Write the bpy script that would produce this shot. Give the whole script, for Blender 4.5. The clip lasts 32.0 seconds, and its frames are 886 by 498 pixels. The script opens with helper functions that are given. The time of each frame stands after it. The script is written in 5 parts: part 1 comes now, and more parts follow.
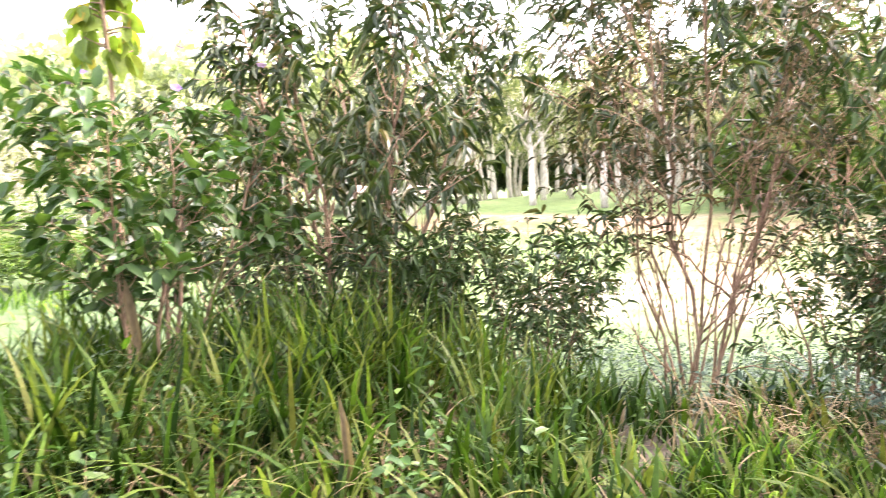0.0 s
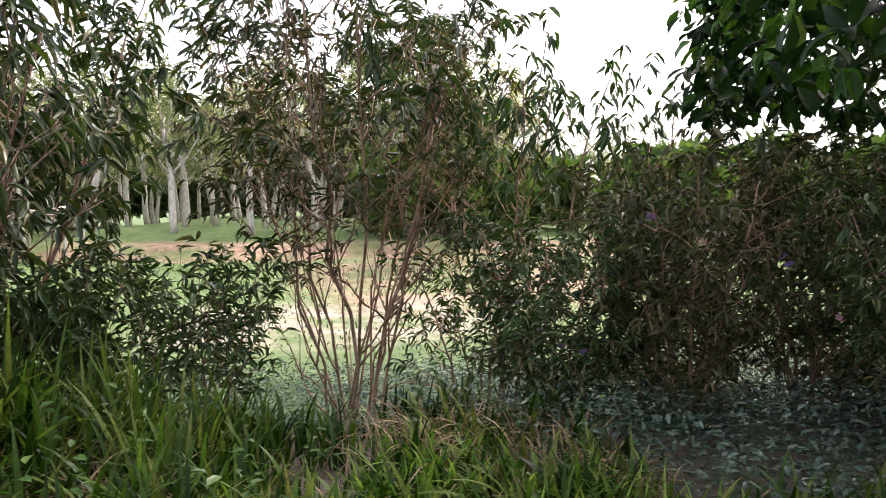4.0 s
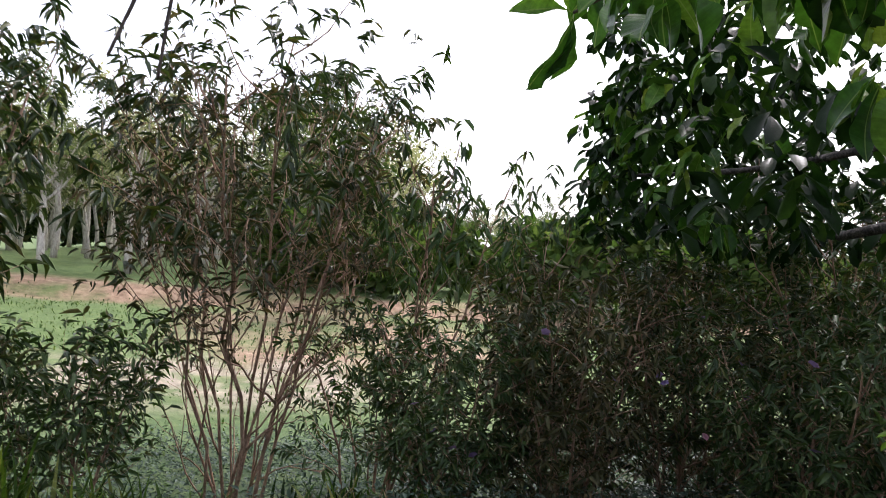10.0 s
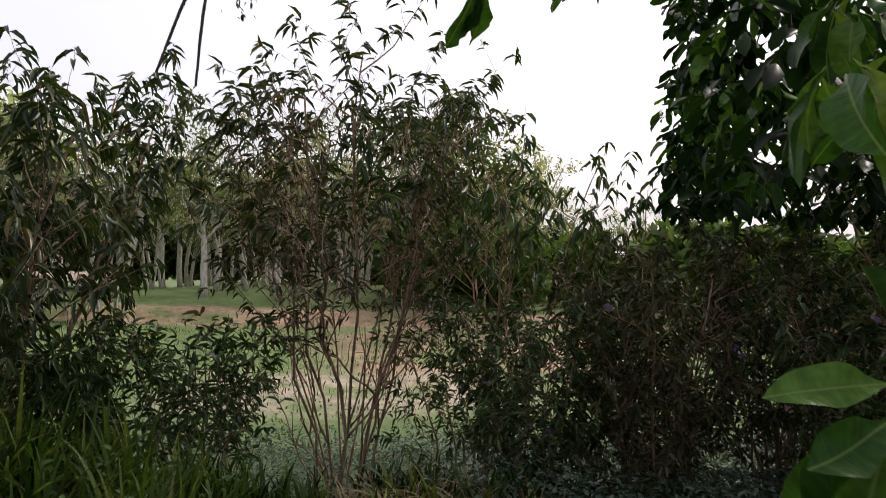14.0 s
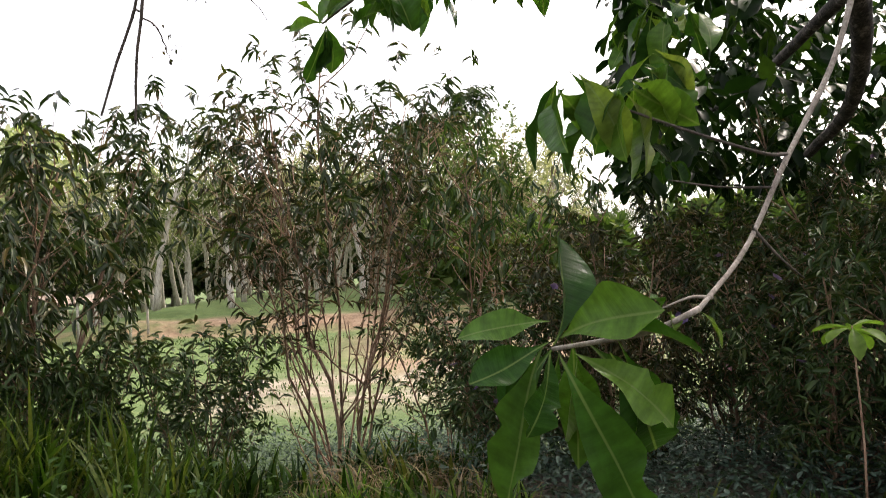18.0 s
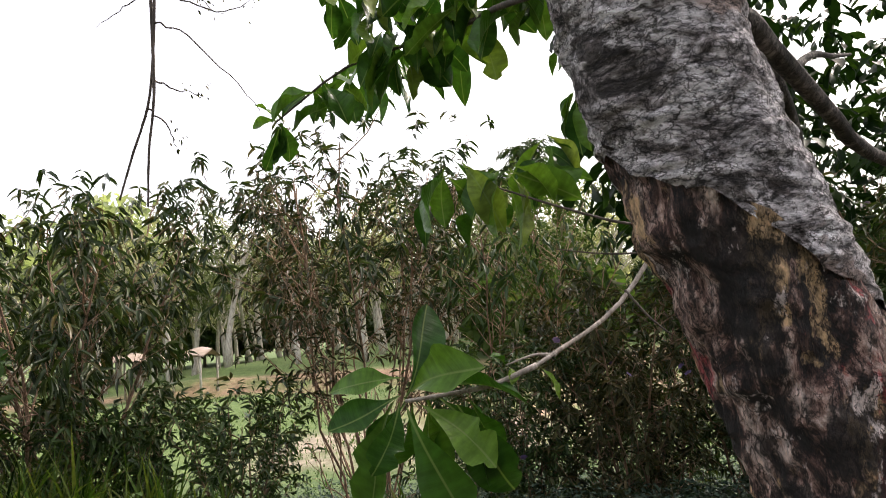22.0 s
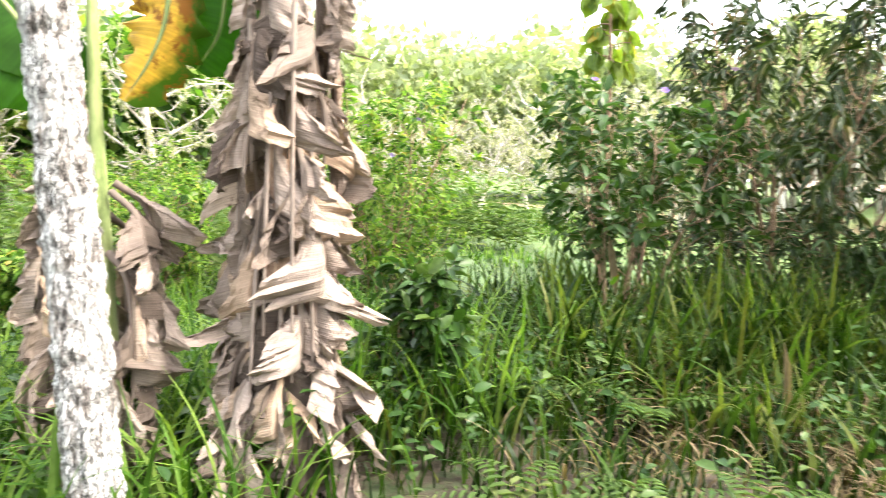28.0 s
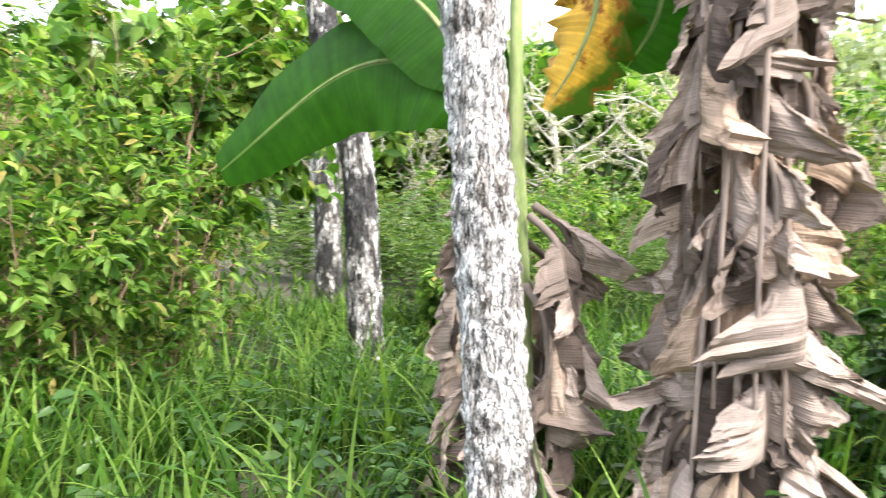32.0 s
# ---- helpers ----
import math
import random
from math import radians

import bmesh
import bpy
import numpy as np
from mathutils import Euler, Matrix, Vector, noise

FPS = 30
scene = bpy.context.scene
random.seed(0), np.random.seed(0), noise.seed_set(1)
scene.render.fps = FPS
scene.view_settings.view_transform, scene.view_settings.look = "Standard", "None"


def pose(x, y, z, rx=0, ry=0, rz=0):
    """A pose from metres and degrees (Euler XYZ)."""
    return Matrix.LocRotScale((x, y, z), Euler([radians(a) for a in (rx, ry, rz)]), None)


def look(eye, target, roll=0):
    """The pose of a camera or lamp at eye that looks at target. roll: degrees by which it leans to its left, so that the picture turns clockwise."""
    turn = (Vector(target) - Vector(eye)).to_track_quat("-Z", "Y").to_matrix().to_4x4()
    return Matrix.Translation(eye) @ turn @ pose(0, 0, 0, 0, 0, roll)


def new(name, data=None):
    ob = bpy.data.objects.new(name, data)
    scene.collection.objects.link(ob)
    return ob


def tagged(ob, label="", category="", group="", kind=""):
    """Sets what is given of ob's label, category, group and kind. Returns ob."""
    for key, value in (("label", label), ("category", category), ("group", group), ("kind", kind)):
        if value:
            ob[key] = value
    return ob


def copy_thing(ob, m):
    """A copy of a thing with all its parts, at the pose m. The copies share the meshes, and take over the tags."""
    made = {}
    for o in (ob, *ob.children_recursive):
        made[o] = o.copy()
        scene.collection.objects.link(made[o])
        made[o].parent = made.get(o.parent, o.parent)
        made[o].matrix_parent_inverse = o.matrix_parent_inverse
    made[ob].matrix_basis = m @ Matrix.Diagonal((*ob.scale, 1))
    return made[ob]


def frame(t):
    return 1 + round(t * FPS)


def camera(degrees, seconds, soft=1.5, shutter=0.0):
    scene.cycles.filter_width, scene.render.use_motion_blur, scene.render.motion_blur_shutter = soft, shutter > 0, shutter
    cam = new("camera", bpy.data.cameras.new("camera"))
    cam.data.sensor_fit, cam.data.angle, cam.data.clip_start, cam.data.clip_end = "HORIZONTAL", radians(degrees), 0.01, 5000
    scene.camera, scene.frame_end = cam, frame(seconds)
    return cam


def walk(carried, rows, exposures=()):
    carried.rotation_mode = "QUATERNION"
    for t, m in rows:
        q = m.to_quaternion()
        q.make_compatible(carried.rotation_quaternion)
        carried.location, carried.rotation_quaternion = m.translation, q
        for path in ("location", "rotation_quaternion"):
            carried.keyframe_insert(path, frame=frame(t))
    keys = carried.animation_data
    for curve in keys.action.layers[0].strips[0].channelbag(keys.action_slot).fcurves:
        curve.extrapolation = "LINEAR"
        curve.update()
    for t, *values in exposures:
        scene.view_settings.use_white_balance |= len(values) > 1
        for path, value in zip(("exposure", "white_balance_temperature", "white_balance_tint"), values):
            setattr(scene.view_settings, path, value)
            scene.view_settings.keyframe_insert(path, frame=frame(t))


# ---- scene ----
cam = camera(64.7, 32.0, soft=0.75, shutter=0.6)
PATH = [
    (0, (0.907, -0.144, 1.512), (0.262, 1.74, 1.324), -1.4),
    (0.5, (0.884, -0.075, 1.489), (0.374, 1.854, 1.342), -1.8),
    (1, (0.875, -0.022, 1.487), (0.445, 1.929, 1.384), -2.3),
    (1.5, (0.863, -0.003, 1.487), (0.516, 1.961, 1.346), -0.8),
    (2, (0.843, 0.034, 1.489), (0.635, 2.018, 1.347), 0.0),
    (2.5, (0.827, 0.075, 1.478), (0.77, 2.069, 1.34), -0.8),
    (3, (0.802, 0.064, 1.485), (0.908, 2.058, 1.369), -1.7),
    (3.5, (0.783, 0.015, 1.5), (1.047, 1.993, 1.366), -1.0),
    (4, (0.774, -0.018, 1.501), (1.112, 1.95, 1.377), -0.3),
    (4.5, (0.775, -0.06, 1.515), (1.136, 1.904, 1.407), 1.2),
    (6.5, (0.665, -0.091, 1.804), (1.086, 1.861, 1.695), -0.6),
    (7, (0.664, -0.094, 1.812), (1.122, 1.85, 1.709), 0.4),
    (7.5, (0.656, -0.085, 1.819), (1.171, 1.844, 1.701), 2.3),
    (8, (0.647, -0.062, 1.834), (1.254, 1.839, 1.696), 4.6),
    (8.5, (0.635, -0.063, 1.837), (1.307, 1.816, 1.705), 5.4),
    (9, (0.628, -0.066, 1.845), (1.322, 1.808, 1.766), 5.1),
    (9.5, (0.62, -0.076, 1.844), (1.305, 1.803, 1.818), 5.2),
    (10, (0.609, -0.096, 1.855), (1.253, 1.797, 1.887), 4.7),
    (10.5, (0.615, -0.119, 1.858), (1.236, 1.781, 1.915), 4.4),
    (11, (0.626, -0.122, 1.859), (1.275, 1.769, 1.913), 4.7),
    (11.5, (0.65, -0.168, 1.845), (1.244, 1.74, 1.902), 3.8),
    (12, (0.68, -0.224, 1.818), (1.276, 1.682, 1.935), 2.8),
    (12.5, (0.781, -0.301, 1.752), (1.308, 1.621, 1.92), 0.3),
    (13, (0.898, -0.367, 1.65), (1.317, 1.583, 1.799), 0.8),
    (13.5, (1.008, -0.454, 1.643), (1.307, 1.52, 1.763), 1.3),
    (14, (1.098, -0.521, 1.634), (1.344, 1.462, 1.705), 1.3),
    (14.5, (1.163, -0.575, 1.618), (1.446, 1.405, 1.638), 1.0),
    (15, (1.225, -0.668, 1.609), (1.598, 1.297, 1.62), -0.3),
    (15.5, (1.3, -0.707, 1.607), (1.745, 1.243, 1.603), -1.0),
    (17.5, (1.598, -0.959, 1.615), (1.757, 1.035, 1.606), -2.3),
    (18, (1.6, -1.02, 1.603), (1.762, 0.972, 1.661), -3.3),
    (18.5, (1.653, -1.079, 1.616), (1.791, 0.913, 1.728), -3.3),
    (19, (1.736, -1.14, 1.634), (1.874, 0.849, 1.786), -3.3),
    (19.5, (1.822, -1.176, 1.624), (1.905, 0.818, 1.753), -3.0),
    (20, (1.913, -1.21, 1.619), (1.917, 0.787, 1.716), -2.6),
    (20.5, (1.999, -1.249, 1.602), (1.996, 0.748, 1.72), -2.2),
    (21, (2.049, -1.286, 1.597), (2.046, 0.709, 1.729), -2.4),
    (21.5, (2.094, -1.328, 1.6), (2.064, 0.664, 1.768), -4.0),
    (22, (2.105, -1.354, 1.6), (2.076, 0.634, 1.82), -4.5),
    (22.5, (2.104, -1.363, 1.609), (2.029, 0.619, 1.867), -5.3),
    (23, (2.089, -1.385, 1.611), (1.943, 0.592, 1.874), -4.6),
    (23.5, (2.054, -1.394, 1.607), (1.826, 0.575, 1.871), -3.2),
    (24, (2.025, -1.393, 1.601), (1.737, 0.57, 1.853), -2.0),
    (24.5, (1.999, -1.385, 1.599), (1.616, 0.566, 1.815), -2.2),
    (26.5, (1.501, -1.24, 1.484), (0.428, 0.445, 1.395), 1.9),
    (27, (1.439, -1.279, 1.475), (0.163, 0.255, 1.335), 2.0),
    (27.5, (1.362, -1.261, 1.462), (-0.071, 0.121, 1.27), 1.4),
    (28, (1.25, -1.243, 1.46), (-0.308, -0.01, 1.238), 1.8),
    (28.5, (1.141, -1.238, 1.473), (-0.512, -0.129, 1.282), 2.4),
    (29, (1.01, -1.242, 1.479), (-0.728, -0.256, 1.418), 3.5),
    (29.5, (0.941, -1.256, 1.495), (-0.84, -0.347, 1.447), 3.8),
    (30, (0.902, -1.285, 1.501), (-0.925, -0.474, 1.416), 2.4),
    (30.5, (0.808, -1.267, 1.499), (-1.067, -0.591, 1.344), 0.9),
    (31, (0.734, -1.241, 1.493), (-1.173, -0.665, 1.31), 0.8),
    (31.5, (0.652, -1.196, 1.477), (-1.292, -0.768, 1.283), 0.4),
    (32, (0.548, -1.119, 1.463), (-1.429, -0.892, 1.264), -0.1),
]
EXPOSURES = [(0, 2.15, 6400, 24), (1.5, 1.82, 6400, 24), (3, 1.03, 6400, 22), (4, 0.55, 6200, 20), (7, 0.30, 5900, 20), (9, 0.37, 5900, 20),
             (11, -0.61, 6000, 20), (13, -0.93, 6300, 18), (14, -0.70, 6400, 18), (15, -0.33, 6550, 18), (17.5, 0.17, 6650, 16), (19, -0.12, 6600, 16),
             (20, -0.39, 6600, 16), (21, 0.10, 6600, 16), (22, 0.05, 6600, 16), (23, -0.45, 6600, 14), (24, -0.78, 6650, 14), (24.5, -0.80, 6600, 14),
             (26.5, 0.56, 7000, 22), (27.5, 1.01, 6900, 16), (28.2, 1.71, 6300, 4), (29.2, 1.57, 6200, 0), (30.2, 0.76, 6200, 8), (31, 0.71, 6200, 8),
             (32, 1.21, 6000, 8)]
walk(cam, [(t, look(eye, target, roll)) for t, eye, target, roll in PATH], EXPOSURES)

# ---- light: bright hazy sky, soft high sun ----
world = bpy.data.worlds.new("hazy_sky")
scene.world = world
world.use_nodes = True
wn = world.node_tree
sky = wn.nodes.new("ShaderNodeTexSky")
sky.sky_type, sky.sun_disc = "NISHITA", False
sky.sun_elevation, sky.sun_rotation = radians(52), radians(48)
sky.air_density, sky.dust_density, sky.ozone_density = 1.0, 9.0, 1.0
veil = wn.nodes.new("ShaderNodeMix")  # thin even cloud over the whole sky
veil.data_type, veil.blend_type = "RGBA", "ADD"
veil.inputs[0].default_value = 1.0
veil.inputs[7].default_value = (7.8, 7.8, 7.8, 1)
wn.links.new(sky.outputs[0], veil.inputs[6])
wn.links.new(veil.outputs[2], wn.nodes["Background"].inputs[0])
wn.nodes["Background"].inputs[1].default_value = 0.15
sun = new("sun", bpy.data.lights.new("sun", "SUN"))
sun.data.energy, sun.data.angle, sun.data.color = 3.2, radians(9), (1.0, 0.95, 0.86)
sun.rotation_euler = (radians(38), 0, radians(132))


# ---- materials ----
def material(name):
    m = bpy.data.materials.new(name)
    m.use_nodes = True
    m.node_tree.nodes.clear()
    return m, m.node_tree.nodes, m.node_tree.links


def ramp(nodes, links, fac, stops):
    r = nodes.new("ShaderNodeValToRGB")
    while len(r.color_ramp.elements) < len(stops):
        r.color_ramp.elements.new(0.5)
    for e, (p, c) in zip(r.color_ramp.elements, stops):
        e.position, e.color = p, (*c, 1)
    links.new(fac, r.inputs[0])
    return r.outputs[0]


def noise_tex(nodes, links, scale, detail=4, rough=0.6, stretch=None, coords="Object"):
    tc = nodes.new("ShaderNodeTexCoord")
    n = nodes.new("ShaderNodeTexNoise")
    n.inputs["Scale"].default_value, n.inputs["Detail"].default_value, n.inputs["Roughness"].default_value = scale, detail, rough
    if stretch:
        mp = nodes.new("ShaderNodeMapping")
        mp.inputs["Scale"].default_value = stretch
        links.new(tc.outputs[coords], mp.inputs[0])
        links.new(mp.outputs[0], n.inputs["Vector"])
    else:
        links.new(tc.outputs[coords], n.inputs["Vector"])
    return n.outputs[0]


def mixed(nodes, links, a, b, fac, kind="MIX"):
    m = nodes.new("ShaderNodeMix")
    m.data_type, m.blend_type = "RGBA", kind
    if isinstance(fac, float):
        m.inputs[0].default_value = fac
    else:
        links.new(fac, m.inputs[0])
    for s, v in ((6, a), (7, b)):
        if isinstance(v, tuple):
            m.inputs[s].default_value = (*v, 1)
        else:
            links.new(v, m.inputs[s])
    return m.outputs[2]


def leaf_material(name, stops, through_light=0.35, rough=0.45, tone=0.5, gloss=0.15):
    """Foliage: hue varies leaf by leaf, with a mottled blade; part of the light passes through."""
    m, n, l = material(name)
    src = n.new("ShaderNodeNewGeometry").outputs["Random Per Island"]
    col = ramp(n, l, src, stops)
    mott = noise_tex(n, l, 25, 5)
    col = mixed(n, l, col, ramp(n, l, mott, [(0.3, (0.55, 0.55, 0.5)), (0.7, (1.3, 1.3, 1.2))]), 0.6, "MULTIPLY")
    col = mixed(n, l, col, (tone, tone, tone), 1.0, "MULTIPLY")
    p = n.new("ShaderNodeBsdfPrincipled")
    l.new(col, p.inputs["Base Color"])
    p.inputs["Roughness"].default_value = rough
    p.inputs["Specular IOR Level"].default_value = gloss
    bump = n.new("ShaderNodeBump")
    bump.inputs["Strength"].default_value = 0.25
    bump.inputs["Distance"].default_value = 0.004
    l.new(noise_tex(n, l, 60, 2), bump.inputs["Height"])
    l.new(bump.outputs[0], p.inputs["Normal"])
    t = n.new("ShaderNodeBsdfTranslucent")
    l.new(mixed(n, l, col, (1.5, 1.7, 0.7), 1.0, "MULTIPLY"), t.inputs[0])
    mx = n.new("ShaderNodeMixShader")
    mx.inputs[0].default_value = through_light
    l.new(p.outputs[0], mx.inputs[1])
    l.new(t.outputs[0], mx.inputs[2])
    l.new(mx.outputs[0], n.new("ShaderNodeOutputMaterial").inputs[0])
    return m


def bark_material(name, dark, mid, light, scale=12, stretch=(1, 1, 0.35), depth=0.01, cover=0.5):
    m, n, l = material(name)
    big = noise_tex(n, l, scale * 0.3, 5, 0.65, stretch)
    fine = noise_tex(n, l, scale * 2.2, 8, 0.75, stretch)
    col = ramp(n, l, fine, [(0.32, dark), (0.47, mid), (0.62, light)])
    col = mixed(n, l, col, ramp(n, l, fine, [(0.35, dark), (0.7, mid)]), ramp(n, l, big, [(cover - 0.08, (0, 0, 0)), (cover + 0.1, (1, 1, 1))]))
    p = n.new("ShaderNodeBsdfPrincipled")
    l.new(col, p.inputs["Base Color"])
    p.inputs["Roughness"].default_value = 0.85
    b = n.new("ShaderNodeBump")
    b.inputs["Strength"].default_value, b.inputs["Distance"].default_value = 0.9, depth
    l.new(fine, b.inputs["Height"])
    l.new(b.outputs[0], p.inputs["Normal"])
    l.new(p.outputs[0], n.new("ShaderNodeOutputMaterial").inputs[0])
    return m


def rugged_bark(name, stops, stretch, patches=(), scale=9, depth=0.02, cracks=0.02):
    """Old coarse bark: wavering ridges and pits at two scales, with larger patches of other tones (size, from, tone, stretch)."""
    m, n, l = material(name)
    tc = n.new("ShaderNodeTexCoord")
    mp = n.new("ShaderNodeMapping")
    mp.inputs["Scale"].default_value = stretch
    l.new(tc.outputs["Object"], mp.inputs[0])
    ridge = n.new("ShaderNodeTexNoise")
    ridge.inputs["Scale"].default_value, ridge.inputs["Detail"].default_value, ridge.inputs["Roughness"].default_value, ridge.inputs["Distortion"].default_value = scale, 10, 0.72, 0.7
    l.new(mp.outputs[0], ridge.inputs["Vector"])
    grain = noise_tex(n, l, scale * 4.5, 6, 0.7, stretch)
    col = ramp(n, l, ridge.outputs[0], stops)
    for size, start, tone, drawn in patches:
        col = mixed(n, l, col, tone, ramp(n, l, noise_tex(n, l, size, 7, 0.65, drawn), [(start, (0, 0, 0)), (start + 0.03, (0.9, 0.9, 0.9))]))
    col = mixed(n, l, col, ramp(n, l, grain, [(0.36, (0.15, 0.15, 0.15)), (0.48, (0.8, 0.8, 0.8)), (0.62, (1.4, 1.4, 1.4))]), 1.0, "MULTIPLY")
    for size in (scale * 1.3, scale * 3.2):  # dark wavering cracks
        wave = n.new("ShaderNodeMath")
        wave.operation = "SUBTRACT"
        l.new(noise_tex(n, l, size, 5, 0.6, stretch), wave.inputs[0])
        wave.inputs[1].default_value = 0.5
        gap = n.new("ShaderNodeMath")
        gap.operation = "ABSOLUTE"
        l.new(wave.outputs[0], gap.inputs[0])
        col = mixed(n, l, col, ramp(n, l, gap.outputs[0], [(cracks * 0.3, (0.08, 0.07, 0.065)), (cracks, (1, 1, 1))]), 0.9, "MULTIPLY")
    p = n.new("ShaderNodeBsdfPrincipled")
    l.new(col, p.inputs["Base Color"])
    p.inputs["Roughness"].default_value = 0.85
    hgt = n.new("ShaderNodeMath")
    hgt.operation = "MULTIPLY_ADD"
    l.new(grain, hgt.inputs[0])
    hgt.inputs[1].default_value = 0.4
    l.new(ridge.outputs[0], hgt.inputs[2])
    b = n.new("ShaderNodeBump")
    b.inputs["Strength"].default_value, b.inputs["Distance"].default_value = 1.0, depth
    l.new(hgt.outputs[0], b.inputs["Height"])
    l.new(b.outputs[0], p.inputs["Normal"])
    l.new(p.outputs[0], n.new("ShaderNodeOutputMaterial").inputs[0])
    return m


def veined_leaf(name, stops, rib, through_light, rough, veins, contrast, spots=None, spot_from=0.6, other=None):
    """A large leaf with a pale midrib and fine side veins, laid out along its own length."""
    m, n, l = material(name)
    uv = n.new("ShaderNodeTexCoord").outputs["UV"]
    sep = n.new("ShaderNodeSeparateXYZ")
    l.new(uv, sep.inputs[0])
    col = ramp(n, l, n.new("ShaderNodeObjectInfo").outputs["Random"], stops)
    mp = n.new("ShaderNodeMapping")
    mp.inputs["Scale"].default_value = (veins, 0.8, 1)
    l.new(uv, mp.inputs[0])
    st = n.new("ShaderNodeTexNoise")
    st.inputs["Scale"].default_value, st.inputs["Detail"].default_value = 1.0, 5
    l.new(mp.outputs[0], st.inputs["Vector"])
    lo, hi = 1 - contrast, 1 + contrast
    col = mixed(n, l, col, ramp(n, l, st.outputs[0], [(0.3, (lo, lo, lo)), (0.7, (hi, hi, hi))]), 1.0, "MULTIPLY")
    col = mixed(n, l, col, ramp(n, l, noise_tex(n, l, 9, 5), [(0.3, (0.65, 0.65, 0.62)), (0.7, (1.25, 1.25, 1.2))]), 0.7, "MULTIPLY")
    if other:
        edge = n.new("ShaderNodeMath")
        edge.operation = "MULTIPLY_ADD"
        l.new(noise_tex(n, l, 8, 4), edge.inputs[0])
        edge.inputs[1].default_value = 0.5
        l.new(sep.outputs[1], edge.inputs[2])
        col = mixed(n, l, col, other, ramp(n, l, edge.outputs[0], [(0.5, (1, 1, 1)), (0.66, (0, 0, 0))]))
    if spots:
        col = mixed(n, l, col, spots, ramp(n, l, noise_tex(n, l, 7, 5, 0.7), [(spot_from, (0, 0, 0)), (spot_from + 0.08, (1, 1, 1))]))
    off = n.new("ShaderNodeMath")
    off.operation = "SUBTRACT"
    l.new(sep.outputs[1], off.inputs[0])
    off.inputs[1].default_value = 0.5
    ab = n.new("ShaderNodeMath")
    ab.operation = "ABSOLUTE"
    l.new(off.outputs[0], ab.inputs[0])
    if rib:
        col = mixed(n, l, col, rib, ramp(n, l, ab.outputs[0], [(0.012, (0.8, 0.8, 0.8)), (0.03, (0, 0, 0))]))
    p = n.new("ShaderNodeBsdfPrincipled")
    l.new(col, p.inputs["Base Color"])
    p.inputs["Roughness"].default_value = rough
    p.inputs["Specular IOR Level"].default_value = 0.14
    b = n.new("ShaderNodeBump")
    b.inputs["Strength"].default_value, b.inputs["Distance"].default_value = 0.7, 0.006
    l.new(st.outputs[0], b.inputs["Height"])
    l.new(b.outputs[0], p.inputs["Normal"])
    t = n.new("ShaderNodeBsdfTranslucent")
    l.new(mixed(n, l, col, (1.5, 1.6, 0.7), 1.0, "MULTIPLY"), t.inputs[0])
    mx = n.new("ShaderNodeMixShader")
    mx.inputs[0].default_value = through_light
    l.new(p.outputs[0], mx.inputs[1])
    l.new(t.outputs[0], mx.inputs[2])
    l.new(mx.outputs[0], n.new("ShaderNodeOutputMaterial").inputs[0])
    return m


SHRUB_LEAF = leaf_material("shrub_leaf", [(0, (0.04, 0.085, 0.025)), (0.5, (0.07, 0.14, 0.035)), (0.85, (0.12, 0.2, 0.055)), (1, (0.24, 0.22, 0.08))], 0.16, tone=0.5, gloss=0.3)
DARK_LEAF = leaf_material("dark_leaf", [(0, (0.04, 0.078, 0.022)), (0.6, (0.075, 0.13, 0.034)), (0.9, (0.14, 0.185, 0.048)), (1, (0.27, 0.2, 0.075))], 0.18, 0.4, tone=0.415, gloss=0.3)
FRESH_LEAF = leaf_material("fresh_leaf", [(0, (0.06, 0.15, 0.032)), (0.6, (0.11, 0.24, 0.05)), (1, (0.22, 0.34, 0.09))], 0.25, 0.4, tone=0.365, gloss=0.25)
HERB_LEAF = leaf_material("herb_leaf", [(0, (0.11, 0.2, 0.055)), (0.5, (0.18, 0.29, 0.085)), (1, (0.3, 0.37, 0.14))], 0.38, 0.45, tone=0.398, gloss=0.08)
BROWN_LEAF = leaf_material("browning_leaf", [(0, (0.05, 0.06, 0.03)), (0.5, (0.09, 0.095, 0.048)), (1, (0.22, 0.15, 0.09))], 0.2, tone=0.498, gloss=0.2)
OLIVE_LEAF = leaf_material("olive_leaf", [(0, (0.0574, 0.0697, 0.0287)), (0.5, (0.115, 0.123, 0.0492)), (0.8, (0.18, 0.172, 0.0738)), (1, (0.279, 0.197, 0.107))], 0.18, tone=0.44, gloss=0.18)
BROAD_LEAF = veined_leaf("broad_leaf", [(0, (0.018, 0.058, 0.009)), (0.5, (0.04, 0.105, 0.014)), (0.85, (0.085, 0.165, 0.022)), (1, (0.15, 0.2, 0.035))], (0.14, 0.2, 0.06), 0.23, 0.3, 14, 0.25, (0.1, 0.08, 0.03), 0.68)
BROAD_LEAF.node_tree.nodes["Principled BSDF"].inputs["Specular IOR Level"].default_value = 0.12
CANOPY_LEAF = leaf_material("canopy_leaf", [(0, (0.018, 0.055, 0.014)), (0.7, (0.04, 0.105, 0.024)), (1, (0.1, 0.2, 0.04))], 0.24, 0.34, tone=0.25, gloss=0.08)
# far, plantation and half-bare crowns: paling by haze put into the leaf colours
HAZED_LEAF = leaf_material("hazed_leaf", [(0, (0.2, 0.24, 0.15)), (0.5, (0.33, 0.37, 0.24)), (1, (0.48, 0.5, 0.36))], 0.4, 0.6, tone=0.85, gloss=0.1)
